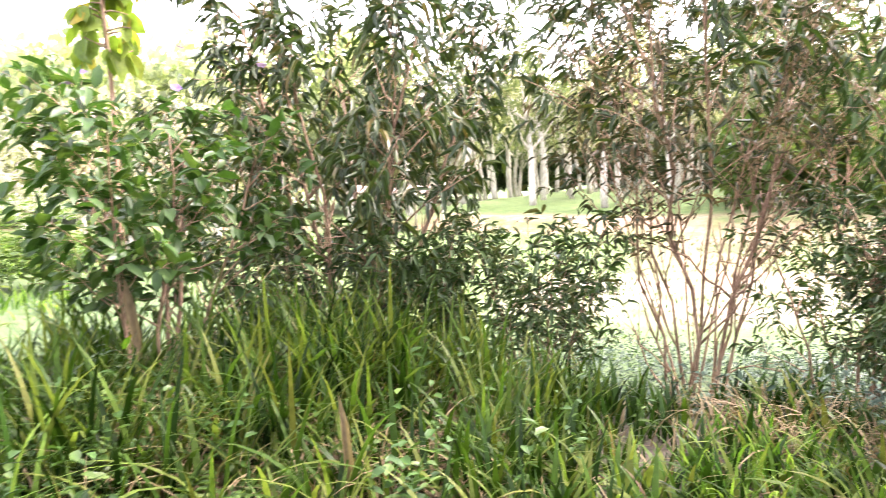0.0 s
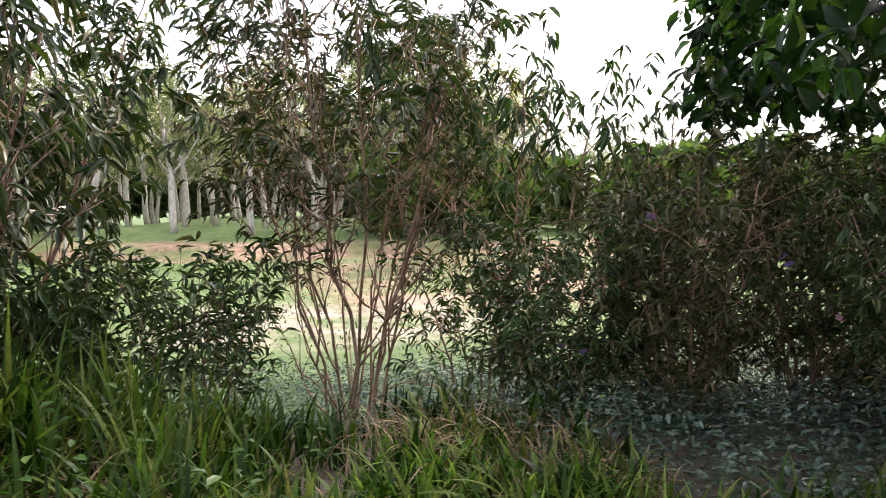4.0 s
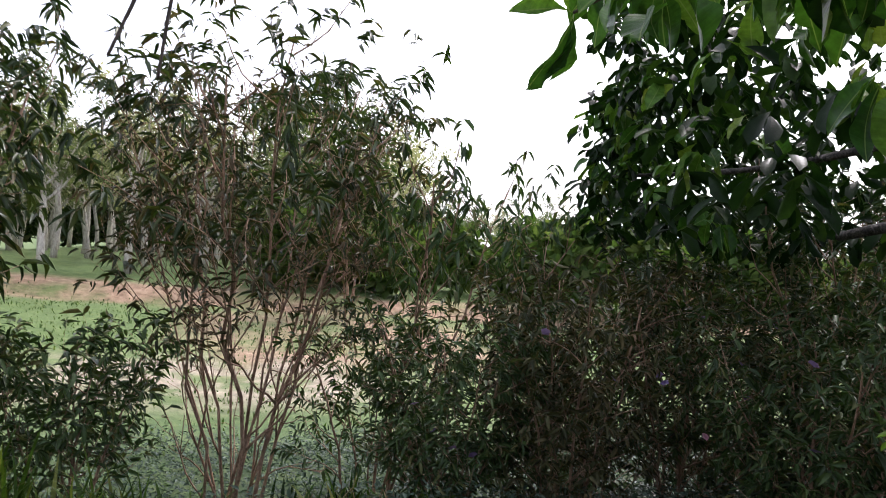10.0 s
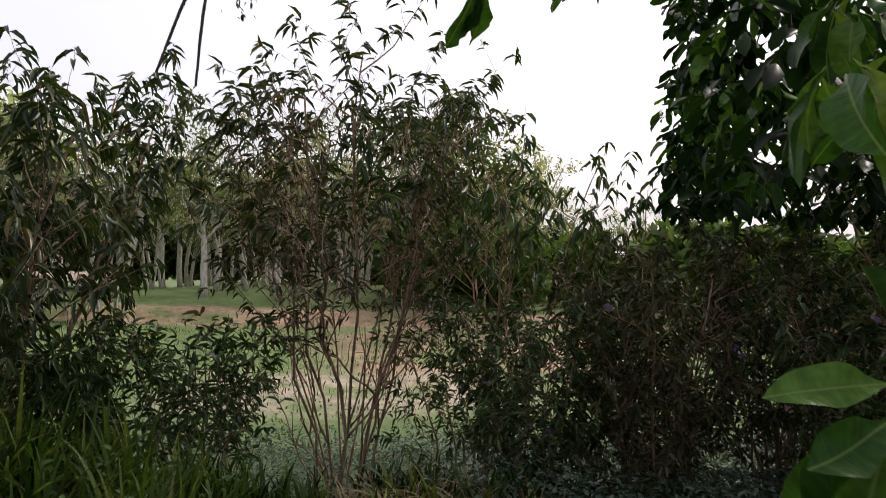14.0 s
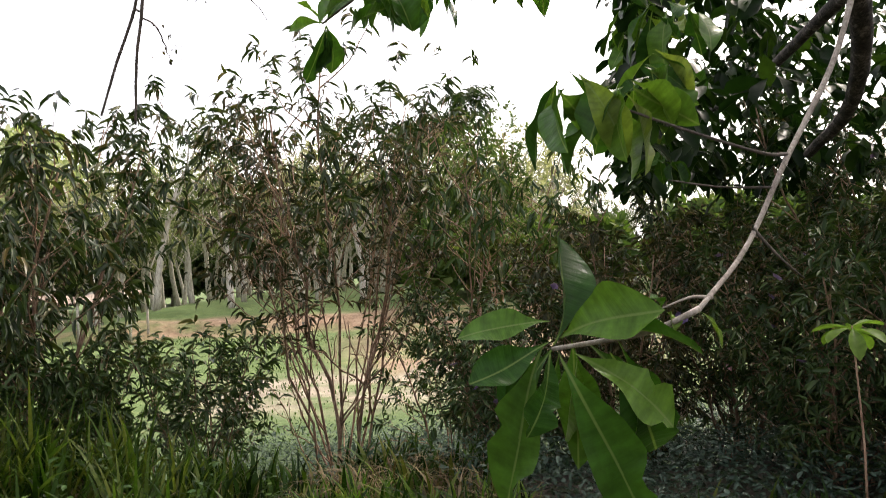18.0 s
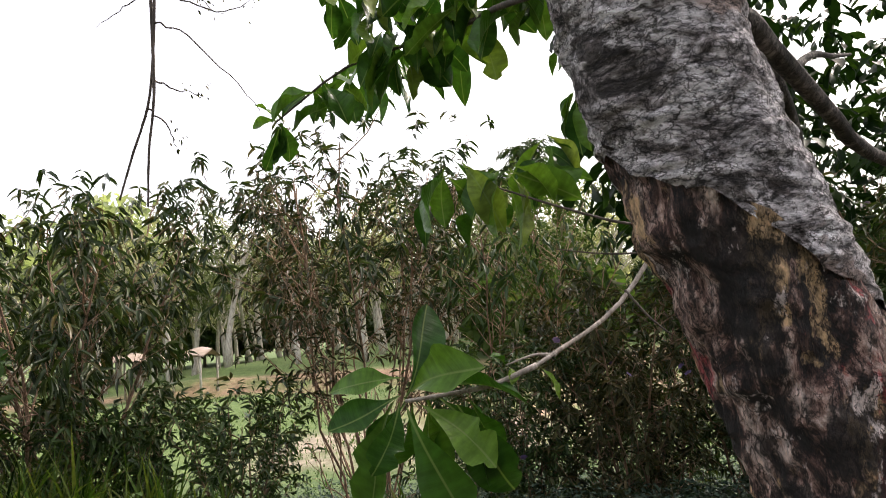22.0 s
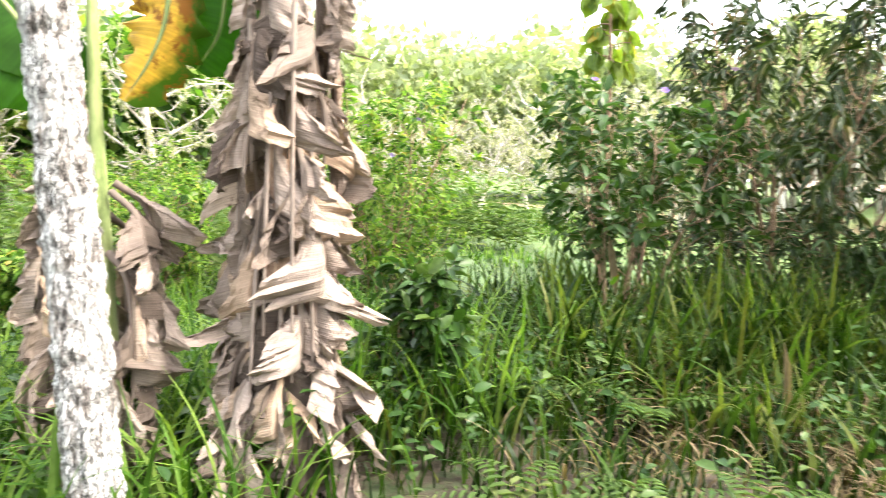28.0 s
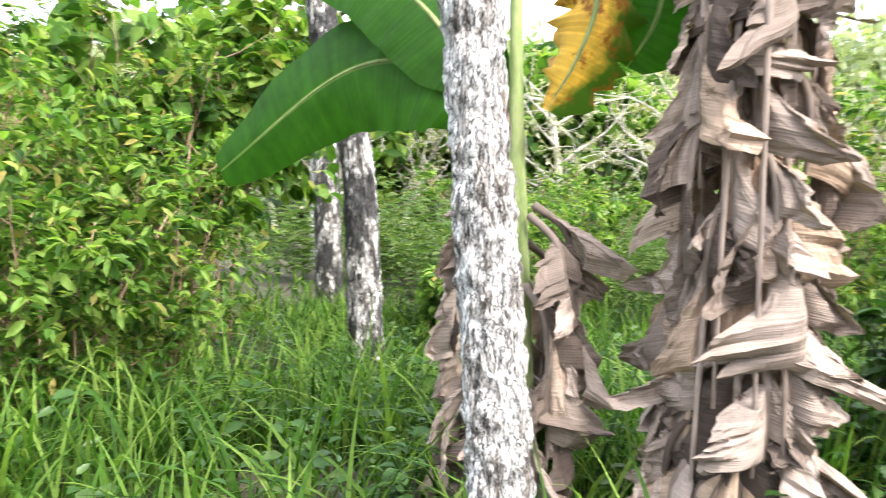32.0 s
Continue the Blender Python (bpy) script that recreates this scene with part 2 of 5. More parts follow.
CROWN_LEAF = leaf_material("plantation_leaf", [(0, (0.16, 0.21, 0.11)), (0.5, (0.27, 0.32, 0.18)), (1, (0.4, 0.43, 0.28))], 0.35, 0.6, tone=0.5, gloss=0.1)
PALE_HAZED_LEAF = leaf_material("pale_hazed_leaf", [(0, (0.26, 0.26, 0.19)), (0.5, (0.38, 0.37, 0.29)), (1, (0.52, 0.49, 0.4))], 0.4, 0.7, tone=0.85, gloss=0.1)
GRASS = leaf_material("grass_blade", [(0, (0.012, 0.032, 0.005)), (0.45, (0.034, 0.088, 0.01)), (0.8, (0.1, 0.19, 0.022)), (1, (0.23, 0.24, 0.06))], 0.2, 0.4, tone=0.42, gloss=0.08)
# brighter copy of the grass blade: light on the taller blades put into colour
LIT_GRASS = leaf_material("lit_grass_blade", [(0, (0.045, 0.1, 0.018)), (0.5, (0.12, 0.23, 0.036)), (1, (0.3, 0.35, 0.09))], 0.38, 0.4, tone=0.382, gloss=0.1)
MEADOW = leaf_material("meadow_grass", [(0, (0.03, 0.085, 0.012)), (0.45, (0.13, 0.28, 0.04)), (1, (0.38, 0.54, 0.12))], 0.4, 0.45, tone=0.457, gloss=0.06)
BRIGHT_LEAF = leaf_material("bright_leaf", [(0, (0.03, 0.08, 0.015)), (0.45, (0.14, 0.27, 0.045)), (0.92, (0.36, 0.5, 0.11)), (1, (0.42, 0.34, 0.11))], 0.44, 0.45, tone=0.66, gloss=0.12)
STRAW = leaf_material("dry_grass", [(0, (0.16, 0.1, 0.06)), (0.5, (0.3, 0.22, 0.13)), (1, (0.45, 0.35, 0.22))], 0.25, 0.6)
HOLLOW = leaf_material("hollow_grass", [(0, (0.045, 0.09, 0.03)), (0.5, (0.08, 0.145, 0.045)), (1, (0.15, 0.2, 0.075))], 0.35, 0.5, tone=0.64, gloss=0.06)
# bluish green: sky reflected by the shaded weeds is put into the leaf colour
WEED = leaf_material("low_weed", [(0, (0.03, 0.056, 0.04)), (0.6, (0.06, 0.1, 0.075)), (1, (0.11, 0.16, 0.125))], 0.2, 0.35, tone=0.705, gloss=0.15)
BANANA_GREEN = veined_leaf("banana_leaf", [(0, (0.015, 0.06, 0.003)), (1, (0.023, 0.076, 0.0045))], (0.144, 0.216, 0.0504), 0.42, 0.5, 60, 0.18)
BANANA_YELLOW = veined_leaf("yellowing_leaf", [(0, (0.5, 0.29, 0.035)), (1, (0.55, 0.33, 0.05))], (0.42, 0.3, 0.1), 0.4, 0.5, 50, 0.25, (0.2, 0.085, 0.018), 0.52, (0.05, 0.11, 0.012))
DEAD_LEAF = veined_leaf("dead_banana_leaf", [(0, (0.065, 0.048, 0.041)), (0.25, (0.175, 0.135, 0.116)), (0.8, (0.37, 0.296, 0.264)), (1, (0.39, 0.275, 0.2))], None, 0.05, 0.85, 55, 0.17, (0.0688, 0.0429, 0.0324), 0.62)
PETAL = leaf_material("violet_petal", [(0, (0.3, 0.2, 0.7)), (1, (0.45, 0.3, 0.85))], 0.4)
PINK = leaf_material("pink_petal", [(0, (0.8, 0.3, 0.55)), (1, (0.9, 0.5, 0.7))], 0.4)
STEM = bark_material("shrub_stem", (0.1, 0.055, 0.035), (0.31, 0.19, 0.125), (0.48, 0.34, 0.24), 30, (1, 1, 0.3), 0.003)
GREENSTEM = bark_material("banana_stem", (0.08, 0.1, 0.03), (0.2, 0.26, 0.08), (0.35, 0.36, 0.16), 8, (1, 1, 0.15), 0.002)
PALE_BARK = rugged_bark("pale_lichen_bark", [(0.36, (0.055, 0.045, 0.038)), (0.42, (0.3, 0.26, 0.235)), (0.48, (0.6, 0.57, 0.55)), (0.56, (0.88, 0.87, 0.86))], (1.7, 1.7, 0.45), ((6, 0.6, (0.3, 0.19, 0.15), (1, 1, 0.4)), (16, 0.61, (0.07, 0.055, 0.05), (1, 1, 0.6))), 13, 0.03, 0.026)
DARK_BARK = rugged_bark("blackened_bark", [(0.42, (0.014, 0.012, 0.011)), (0.48, (0.16, 0.14, 0.125)), (0.54, (0.5, 0.47, 0.45)), (0.62, (0.84, 0.82, 0.8))], (1.4, 1.4, 0.4), ((4.5, 0.47, (0.012, 0.01, 0.009), (1, 1, 0.3)), (3, 0.62, (0.2, 0.13, 0.1), (1, 1, 0.5))), 11, 0.025, 0.024)
RUBBER_BARK = bark_material("plantation_bark", (0.2, 0.17, 0.14), (0.43, 0.39, 0.34), (0.62, 0.58, 0.52), 6, (1, 1, 0.3), 0.01, 0.6)
GREY_BARK = rugged_bark("ringed_grey_bark", [(0.38, (0.03, 0.024, 0.022)), (0.44, (0.25, 0.22, 0.215)), (0.5, (0.6, 0.565, 0.58)), (0.58, (0.9, 0.87, 0.89))], (1, 1, 2.0), ((2.6, 0.6, (0.3, 0.22, 0.19), (1, 1, 1.4)), (9, 0.6, (0.05, 0.038, 0.034), (0.8, 0.8, 1.5))), 11, 0.035, 0.022)
CUT_BARK = rugged_bark("stripped_wood", [(0.42, (0.01, 0.007, 0.006)), (0.48, (0.09, 0.045, 0.036)), (0.53, (0.34, 0.22, 0.18)), (0.6, (0.66, 0.52, 0.46))], (1.4, 1.4, 0.6), ((6, 0.53, (0.62, 0.42, 0.23), (1, 1, 0.5)), (5.0, 0.6, (0.36, 0.055, 0.06), (1.2, 1.2, 0.5)), (5, 0.56, (0.011, 0.008, 0.007), (1, 1, 0.6)), (14, 0.58, (0.75, 0.64, 0.6), (1, 1, 0.6)), (13, 0.59, (0.01, 0.008, 0.007), (0.8, 0.8, 0.5))), 12, 0.035, 0.02)
LIMB_BARK = rugged_bark("dark_limb_bark", [(0.38, (0.012, 0.01, 0.008)), (0.5, (0.06, 0.05, 0.042)), (0.62, (0.2, 0.175, 0.155))], (1, 1, 1), (), 14, 0.01)
TWIG = bark_material("grey_twig", (0.12, 0.1, 0.08), (0.3, 0.26, 0.22), (0.45, 0.41, 0.36), 40, (1, 1, 0.4), 0.002)
DARK_TWIG = bark_material("dark_twig", (0.03, 0.025, 0.02), (0.07, 0.055, 0.045), (0.13, 0.1, 0.08), 40, (1, 1, 0.4), 0.002)


def ground_material():
    m, n, l = material("grassy_earth")
    geo = n.new("ShaderNodeNewGeometry")
    sep = n.new("ShaderNodeSeparateXYZ")
    l.new(geo.outputs["Position"], sep.inputs[0])
    big = noise_tex(n, l, 0.35, 5, 0.6)
    mid = noise_tex(n, l, 3.0, 6, 0.7)
    fine = noise_tex(n, l, 40, 4, 0.7)
    green = ramp(n, l, mid, [(0.3, (0.026, 0.05, 0.016)), (0.5, (0.05, 0.088, 0.026)), (0.7, (0.09, 0.12, 0.042))])
    # brighter green beyond y 11: light on the far field put into colour
    lit_green = ramp(n, l, mid, [(0.3, (0.045, 0.082, 0.02)), (0.5, (0.08, 0.13, 0.03)), (0.7, (0.125, 0.165, 0.052))])
    soil = ramp(n, l, mid, [(0.3, (0.13, 0.08, 0.048)), (0.5, (0.25, 0.165, 0.105)), (0.7, (0.36, 0.26, 0.18))])
    sand = ramp(n, l, mid, [(0.3, (0.16, 0.135, 0.09)), (0.7, (0.37, 0.315, 0.25))])

    def band(axis, lo, hi, soft):
        """1 between lo and hi of one coordinate, with soft ends."""
        parts = []
        for edge, sign in ((lo, 1), (hi, -1)):
            r = n.new("ShaderNodeMapRange")
            r.interpolation_type = "SMOOTHSTEP"
            r.inputs["From Min"].default_value, r.inputs["From Max"].default_value = edge - soft * sign, edge + soft * sign
            l.new(sep.outputs[axis], r.inputs["Value"])
            parts.append(r.outputs[0])
        x = n.new("ShaderNodeMath")
        x.operation = "MULTIPLY"
        l.new(parts[0], x.inputs[0])
        l.new(parts[1], x.inputs[1])
        return x.outputs[0]

    def times(a, b):
        x = n.new("ShaderNodeMath")
        x.operation = "MULTIPLY"
        l.new(a, x.inputs[0])
        l.new(b, x.inputs[1])
        return x.outputs[0]
    patchy = ramp(n, l, big, [(0.4, (0.15, 0.15, 0.15)), (0.55, (1, 1, 1))])
    patch2 = ramp(n, l, noise_tex(n, l, 0.9, 4), [(0.38, (0.1, 0.1, 0.1)), (0.55, (1, 1, 1))])
    green = mixed(n, l, green, lit_green, band(1, 11.0, 200, 2.0))
    col = mixed(n, l, green, soil, times(band(1, 25.2, 28.2, 0.8), patchy))
    col = mixed(n, l, col, soil, times(times(band(0, 0.5, 9, 1.5), band(1, 15, 24, 2)), patchy))
    col = mixed(n, l, col, sand, times(times(band(0, -2.5, 4.5, 1.2), band(1, 12.0, 16.0, 1.0)), patch2))
    col = mixed(n, l, col, (0.045, 0.033, 0.022), times(band(1, -8, 5.5, 0.8), ramp(n, l, mid, [(0.35, (0, 0, 0)), (0.48, (1, 1, 1))])))
    col = mixed(n, l, col, ramp(n, l, fine, [(0.3, (0.6, 0.6, 0.55)), (0.7, (1.35, 1.35, 1.3))]), 0.8, "MULTIPLY")
    p = n.new("ShaderNodeBsdfPrincipled")
    l.new(col, p.inputs["Base Color"])
    p.inputs["Roughness"].default_value = 0.95
    b = n.new("ShaderNodeBump")
    b.inputs["Strength"].default_value, b.inputs["Distance"].default_value = 0.8, 0.05
    l.new(mid, b.inputs["Height"])
    l.new(b.outputs[0], p.inputs["Normal"])
    l.new(p.outputs[0], n.new("ShaderNodeOutputMaterial").inputs[0])
    return m


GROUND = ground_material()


# ---- mesh tools ----
def mesh_of(name, verts, faces, mat, smooth=True, uv=None):
    """A mesh from an array of points and one array (or a list of arrays) of faces."""
    verts = np.asarray(verts, dtype=np.float32).reshape(-1, 3)
    groups = faces if isinstance(faces, list) else [faces]
    groups = [np.asarray(g, dtype=np.int32) for g in groups if len(g)]
    me = bpy.data.meshes.new(name)
    me.vertices.add(len(verts))
    me.vertices.foreach_set("co", verts.ravel())
    sizes = np.concatenate([np.full(len(g), g.shape[1], dtype=np.int32) for g in groups])
    idx = np.concatenate([g.ravel() for g in groups])
    me.loops.add(len(idx))
    me.loops.foreach_set("vertex_index", idx)
    me.polygons.add(len(sizes))
    me.polygons.foreach_set("loop_start", np.concatenate([[0], np.cumsum(sizes)[:-1]]).astype(np.int32))
    me.polygons.foreach_set("loop_total", sizes)
    me.polygons.foreach_set("use_smooth", np.full(len(sizes), smooth, dtype=bool))
    me.update(calc_edges=True)
    if uv is not None:
        layer = me.uv_layers.new(name="along")
        layer.data.foreach_set("uv", np.asarray(uv, dtype=np.float32)[idx].ravel())
    me.materials.append(mat)
    return me


def part(name, me, parent, label="", m=None, kind=""):
    ob = new(name, me)
    ob.parent = parent
    if m is not None:
        ob.matrix_basis = m
    return tagged(ob, label, kind=kind)


def thing(name, at, label, category, group="", kind=""):
    root = new(name)
    root.location = at
    return tagged(root, label, category, group, kind)


def unit(v):
    v = np.asarray(v, dtype=float)
    return v / np.maximum(np.linalg.norm(v, axis=-1, keepdims=True), 1e-9)


class Tubes:
    """Collects tapered round stems into one mesh."""

    def __init__(self):
        self.v, self.f, self.t, self.count = [], [], [], 0

    def add(self, pts, radii, sides=5, rough=0.0, rng=None):
        pts = np.asarray(pts, dtype=float)
        k = len(pts)
        radii = np.interp(np.linspace(0, 1, k), np.linspace(0, 1, len(radii)), radii)
        tang = unit(np.gradient(pts, axis=0))
        ref = np.where(np.abs(tang[:, 2:3]) < 0.9, np.array([[0, 0, 1.0]]), np.array([[1.0, 0, 0]]))
        if abs(tang[:, 2]).min() < 0.9 < abs(tang[:, 2]).max():
            ref = np.tile(unit(np.array([0.31, 0.87, 0.12])), (k, 1))
        a = unit(np.cross(tang, ref))
        b = np.cross(tang, a)
        ang = np.linspace(0, 2 * np.pi, sides, endpoint=False)
        r = radii[:, None] * np.ones((1, sides))
        if rough:
            r = r * (1 + rough * (rng.random((k, sides)) - 0.5))
        ring = pts[:, None] + r[..., None] * (np.cos(ang)[None, :, None] * a[:, None] + np.sin(ang)[None, :, None] * b[:, None])
        i = np.arange(k - 1)[:, None] * sides
        j = np.arange(sides)[None]
        jn = (j + 1) % sides
        quads = np.stack([i + j, i + jn, i + sides + jn, i + sides + j], -1).reshape(-1, 4) + self.count
        self.v.append(ring.reshape(-1, 3))
        self.f.append(quads)
        self.count += k * sides
        first = np.arange(self.count - k * sides, self.count - (k - 1) * sides)
        ring_end = np.arange(self.count - sides, self.count)
        self.v.append(pts[:1])
        self.t.append(np.stack([np.roll(first, -1), first, np.full(sides, self.count)], -1))
        self.count += 1
        self.v.append(pts[-1:] + tang[-1:] * radii[-1] * 0.6)
        self.t.append(np.stack([ring_end, np.roll(ring_end, -1), np.full(sides, self.count)], -1))
        self.count += 1

    def mesh(self, name, mat):
        return mesh_of(name, np.concatenate(self.v), [np.concatenate(self.f), np.concatenate(self.t)], mat)


def curve_through(points, n):
    """A smooth line of n points through the given ones."""
    p = np.asarray(points, dtype=float)
    if len(p) == 2:
        return p[0] + np.linspace(0, 1, n)[:, None] * (p[1] - p[0])
    q = np.vstack([2 * p[0] - p[1], p, 2 * p[-1] - p[-2]])
    out = []
    for s in np.linspace(0, len(p) - 1, n):
        i = min(int(s), len(p) - 2)
        u = s - i
        a, b, c, d = q[i:i + 4]
        out.append(0.5 * (2 * b + (c - a) * u + (2 * a - 5 * b + 4 * c - d) * u * u + (3 * b - a - 3 * c + d) * u ** 3))
    return np.array(out)


def grow(rng, start, way, length, n, wobble=0.12, pull=0.0):
    """A wavering line from start along way; pull bends it up (or down, below nought)."""
    d, pts = unit(way), [np.asarray(start, dtype=float)]
    for _ in range(n - 1):
        d = unit(d + wobble * rng.normal(size=3) + np.array([0, 0, pull]))
        pts.append(pts[-1] + d * length / (n - 1))
    return np.array(pts)


def leaf_shape(stations, halves, fold=0.12, droop=0.25):
    """Points and triangles of a folded leaf of length 1 and width 1."""
    v, t = [(0, 0, 0)], []
    for s, h in zip(stations, halves):
        z = -droop * s * s
        v += [(s, -h, z + fold * h), (s, 0, z), (s, h, z + fold * h)]
    v.append((1, 0, -droop))
    t += [(0, 1, 2), (0, 2, 3)]
    for i in range(len(stations) - 1):
        a = 1 + 3 * i
        for o in (0, 1):
            t += [(a + o, a + 3 + o, a + 4 + o), (a + o, a + 4 + o, a + 1 + o)]
    a, e = 1 + 3 * (len(stations) - 1), len(v) - 1
    t += [(a, e, a + 1), (a + 1, e, a + 2)]
    return np.array(v, dtype=float), np.array(t)


LANCE = leaf_shape([0.25, 0.65], [0.45, 0.4], 0.3, 0.3)
OVAL = leaf_shape([0.3, 0.7], [0.48, 0.45], 0.25, 0.2)
SIMPLE = (np.array([(0, 0, 0), (0.45, -0.5, 0.05), (1, 0, -0.15), (0.45, 0.5, 0.05)], dtype=float), np.array([(0, 1, 2), (0, 2, 3)]))
OBOVATE = leaf_shape([0.08, 0.25, 0.45, 0.65, 0.82, 0.93], [0.06, 0.2, 0.38, 0.49, 0.46, 0.3], 0.25, 0.3)


def leaves(base, way, up, length, width, shape):
    """All the leaves at once: points and triangles."""
    x = unit(way)
    y = unit(np.cross(up, x))
    z = np.cross(x, y)
    v, t = shape
    length, width = np.asarray(length)[:, None, None], np.asarray(width)[:, None, None]
    pts = base[:, None] + x[:, None] * length * v[None, :, 0:1] + y[:, None] * width * v[None, :, 1:2] + z[:, None] * length * v[None, :, 2:3]
    tris = t[None] + (np.arange(len(base)) * len(v))[:, None, None]
    return pts.reshape(-1, 3), tris.reshape(-1, 3)


def foliage_on(rng, lines, per_line, length, slim, droop, shape, start=0.3):
    """Leaves set round the given twigs."""
    b, d = [], []
    for ln in lines:
        k = len(ln)
        s = start + (1 - start) * rng.random(per_line) ** 0.7
        f = s * (k - 1)
        i = np.minimum(f.astype(int), k - 2)
        u = (f - i)[:, None]
        b.append(ln[i] * (1 - u) + ln[i + 1] * u)
        along = unit(ln[i + 1] - ln[i])
        side = rng.normal(size=(per_line, 3))
        side -= along * np.sum(side * along, 1, keepdims=True)
        d.append(along * 0.55 + unit(side) * 0.8 + np.array([0, 0, -droop]))
    b, d = np.concatenate(b), np.concatenate(d)
    n = len(b)
    ln = length * (0.55 + 0.75 * rng.random(n))
    up = np.array([0, 0, 1.0]) + 0.5 * rng.normal(size=(n, 3))
    return leaves(b, d, up, ln, ln * slim * (0.8 + 0.4 * rng.random(n)), shape)


def trunk_mesh(name, line, radii, mat, seed, amp=0.006, freq=9.0, around=56, begin=None, ridge=0.0, stretch=(2.2, 0.6), finish=None):
    """A knotty trunk: a displaced tube; begin and finish give the shares of the line at which it starts and ends, round the trunk."""
    k = len(line)
    tang = unit(np.gradient(line, axis=0))
    a = unit(np.cross(tang, np.tile(np.array([0.31, 0.87, 0.12]), (k, 1))))
    b = np.cross(tang, a)
    ang = np.linspace(0, 2 * np.pi, around, endpoint=False)
    lo = np.zeros(around) if begin is None else np.array([begin(t, a[k // 2] * math.cos(t) + b[k // 2] * math.sin(t)) for t in ang])
    hi = np.ones(around) if finish is None else np.array([finish(t, a[k // 2] * math.cos(t) + b[k // 2] * math.sin(t)) for t in ang])
    s = lo[None] + (hi[None] - lo[None]) * np.linspace(0, 1, k)[:, None]
    f = s * (k - 1)
    i = np.minimum(f.astype(int), k - 2)
    u = (f - i)[..., None]
    rad = np.interp(s, np.linspace(0, 1, len(radii)), radii)

    def at(q):
        return q[i] * (1 - u) + q[i + 1] * u
    out = at(a) * np.cos(ang)[None, :, None] + at(b) * np.sin(ang)[None, :, None]
    p = at(line) + out * rad[..., None]
    bump = np.array([[noise.fractal(Vector(p[m, c] * freq + seed * 7.3), 0.9, 2.0, 5) for c in range(around)] for m in range(k)])
    if ridge:
        bump = bump + ridge * np.array([[abs(noise.noise(Vector((p[m, c][0] * freq * stretch[0], p[m, c][1] * freq * stretch[0], p[m, c][2] * freq * stretch[1] + seed)))) for c in range(around)] for m in range(k)])
    p = p + out * (amp * bump)[..., None]
    idx = np.arange(k * around).reshape(k, around)
    nxt = np.roll(idx, -1, axis=1)
    q = np.stack([idx[:-1], nxt[:-1], nxt[1:], idx[1:]], -1).reshape(-1, 4)
    top = np.stack([idx[-1], nxt[-1], np.full(around, k * around)], -1)
    return mesh_of(name, np.concatenate([p.reshape(-1, 3), p[-1].mean(axis=0)[None] + 0.3 * radii[-1] * tang[-1:]]), [q, top], mat)


def smooth(a, b, x):
    t = np.clip((np.asarray(x, dtype=float) - a) / (b - a), 0, 1)
    return t * t * (3 - 2 * t)


# ---- ground ----
def ground_z(x, y):
    """Verge at nought; a hollow beyond it, a low bank and the plantation's level behind; a meadow to the west."""
    x, y = np.asarray(x, dtype=float), np.asarray(y, dtype=float)
    hollow = smooth(4.0, 7.0, y) * smooth(-9, -3, x)
    z = -0.85 * hollow - 0.3 * smooth(-2.2, -5, x) * (1 - hollow)
    z = z + 0.4 * smooth(10, 25, y) * hollow
    z = z + (0.5 * smooth(25.5, 27.2, y) + 0.4 * smooth(27, 33, y)) * smooth(-14, -8, x)
    z = z + 0.05 * np.sin(1.3 * x + 0.6 * y) * np.cos(0.9 * y - 0.4 * x)
    return z


def build_ground():
    axis = np.concatenate([-np.geomspace(900, 16, 22), np.linspace(-15, 15, 61), np.geomspace(16, 900, 22)])
    ys = np.concatenate([-np.geomspace(900, 12, 18), np.linspace(-11, 34, 100), np.geomspace(35, 900, 24)])
    gx, gy = np.meshgrid(axis, ys)
    v = np.stack([gx, gy, ground_z(gx, gy)], -1).reshape(-1, 3)
    w = len(axis)
    i, j = np.meshgrid(np.arange(len(ys) - 1), np.arange(w - 1), indexing="ij")
    a = (i * w + j).ravel()
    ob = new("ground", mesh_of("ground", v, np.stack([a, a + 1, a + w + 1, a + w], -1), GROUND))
    tagged(ob, "uneven earth with patchy green grass, brown soil and pale sand", "ground", kind="structure")


build_ground()


# ---- grass ----
def blades(rng, x, y, height, width, bend, mat, name, label, lift=0.0, segments=5):
    """Arching ribbons of grass rooted at x, y."""
    n = len(x)
    z = ground_z(x, y) + lift
    az = rng.random(n) * 2 * np.pi
    out = np.stack([np.cos(az), np.sin(az), np.zeros(n)], -1)
    side = np.stack([-np.sin(az), np.cos(az), np.zeros(n)], -1)
    root = np.stack([x, y, z - 0.03], -1)
    s = np.linspace(0, 1, segments)
    h = height[:, None]
    bd = bend[:, None]
    rise = h * (s - 0.55 * bd * s ** 2.2)
    reach = h * bd * 0.75 * s ** 1.8
    mid = root[:, None] + out[:, None] * reach[..., None] + np.array([0, 0, 1.0]) * rise[..., None]
    wide = (width[:, None] * 0.5 * (0.75 + 0.5 * np.sin(np.pi * s ** 0.7)) * (1 - s ** 3 * 0.96))[..., None]
    left, right = mid - side[:, None] * wide, mid + side[:, None] * wide
    left[..., 2] += wide[..., 0] * 0.3
    v = np.stack([left, right], 2).reshape(-1, 3)
    base = (np.arange(n) * segments * 2)[:, None] + (np.arange(segments - 1) * 2)[None]
    f = np.stack([base, base + 1, base + 3, base + 2], -1).reshape(-1, 4)
    ob = new(name, mesh_of(name, v, f, mat))
    return tagged(ob, label, "grass", kind="stuff")


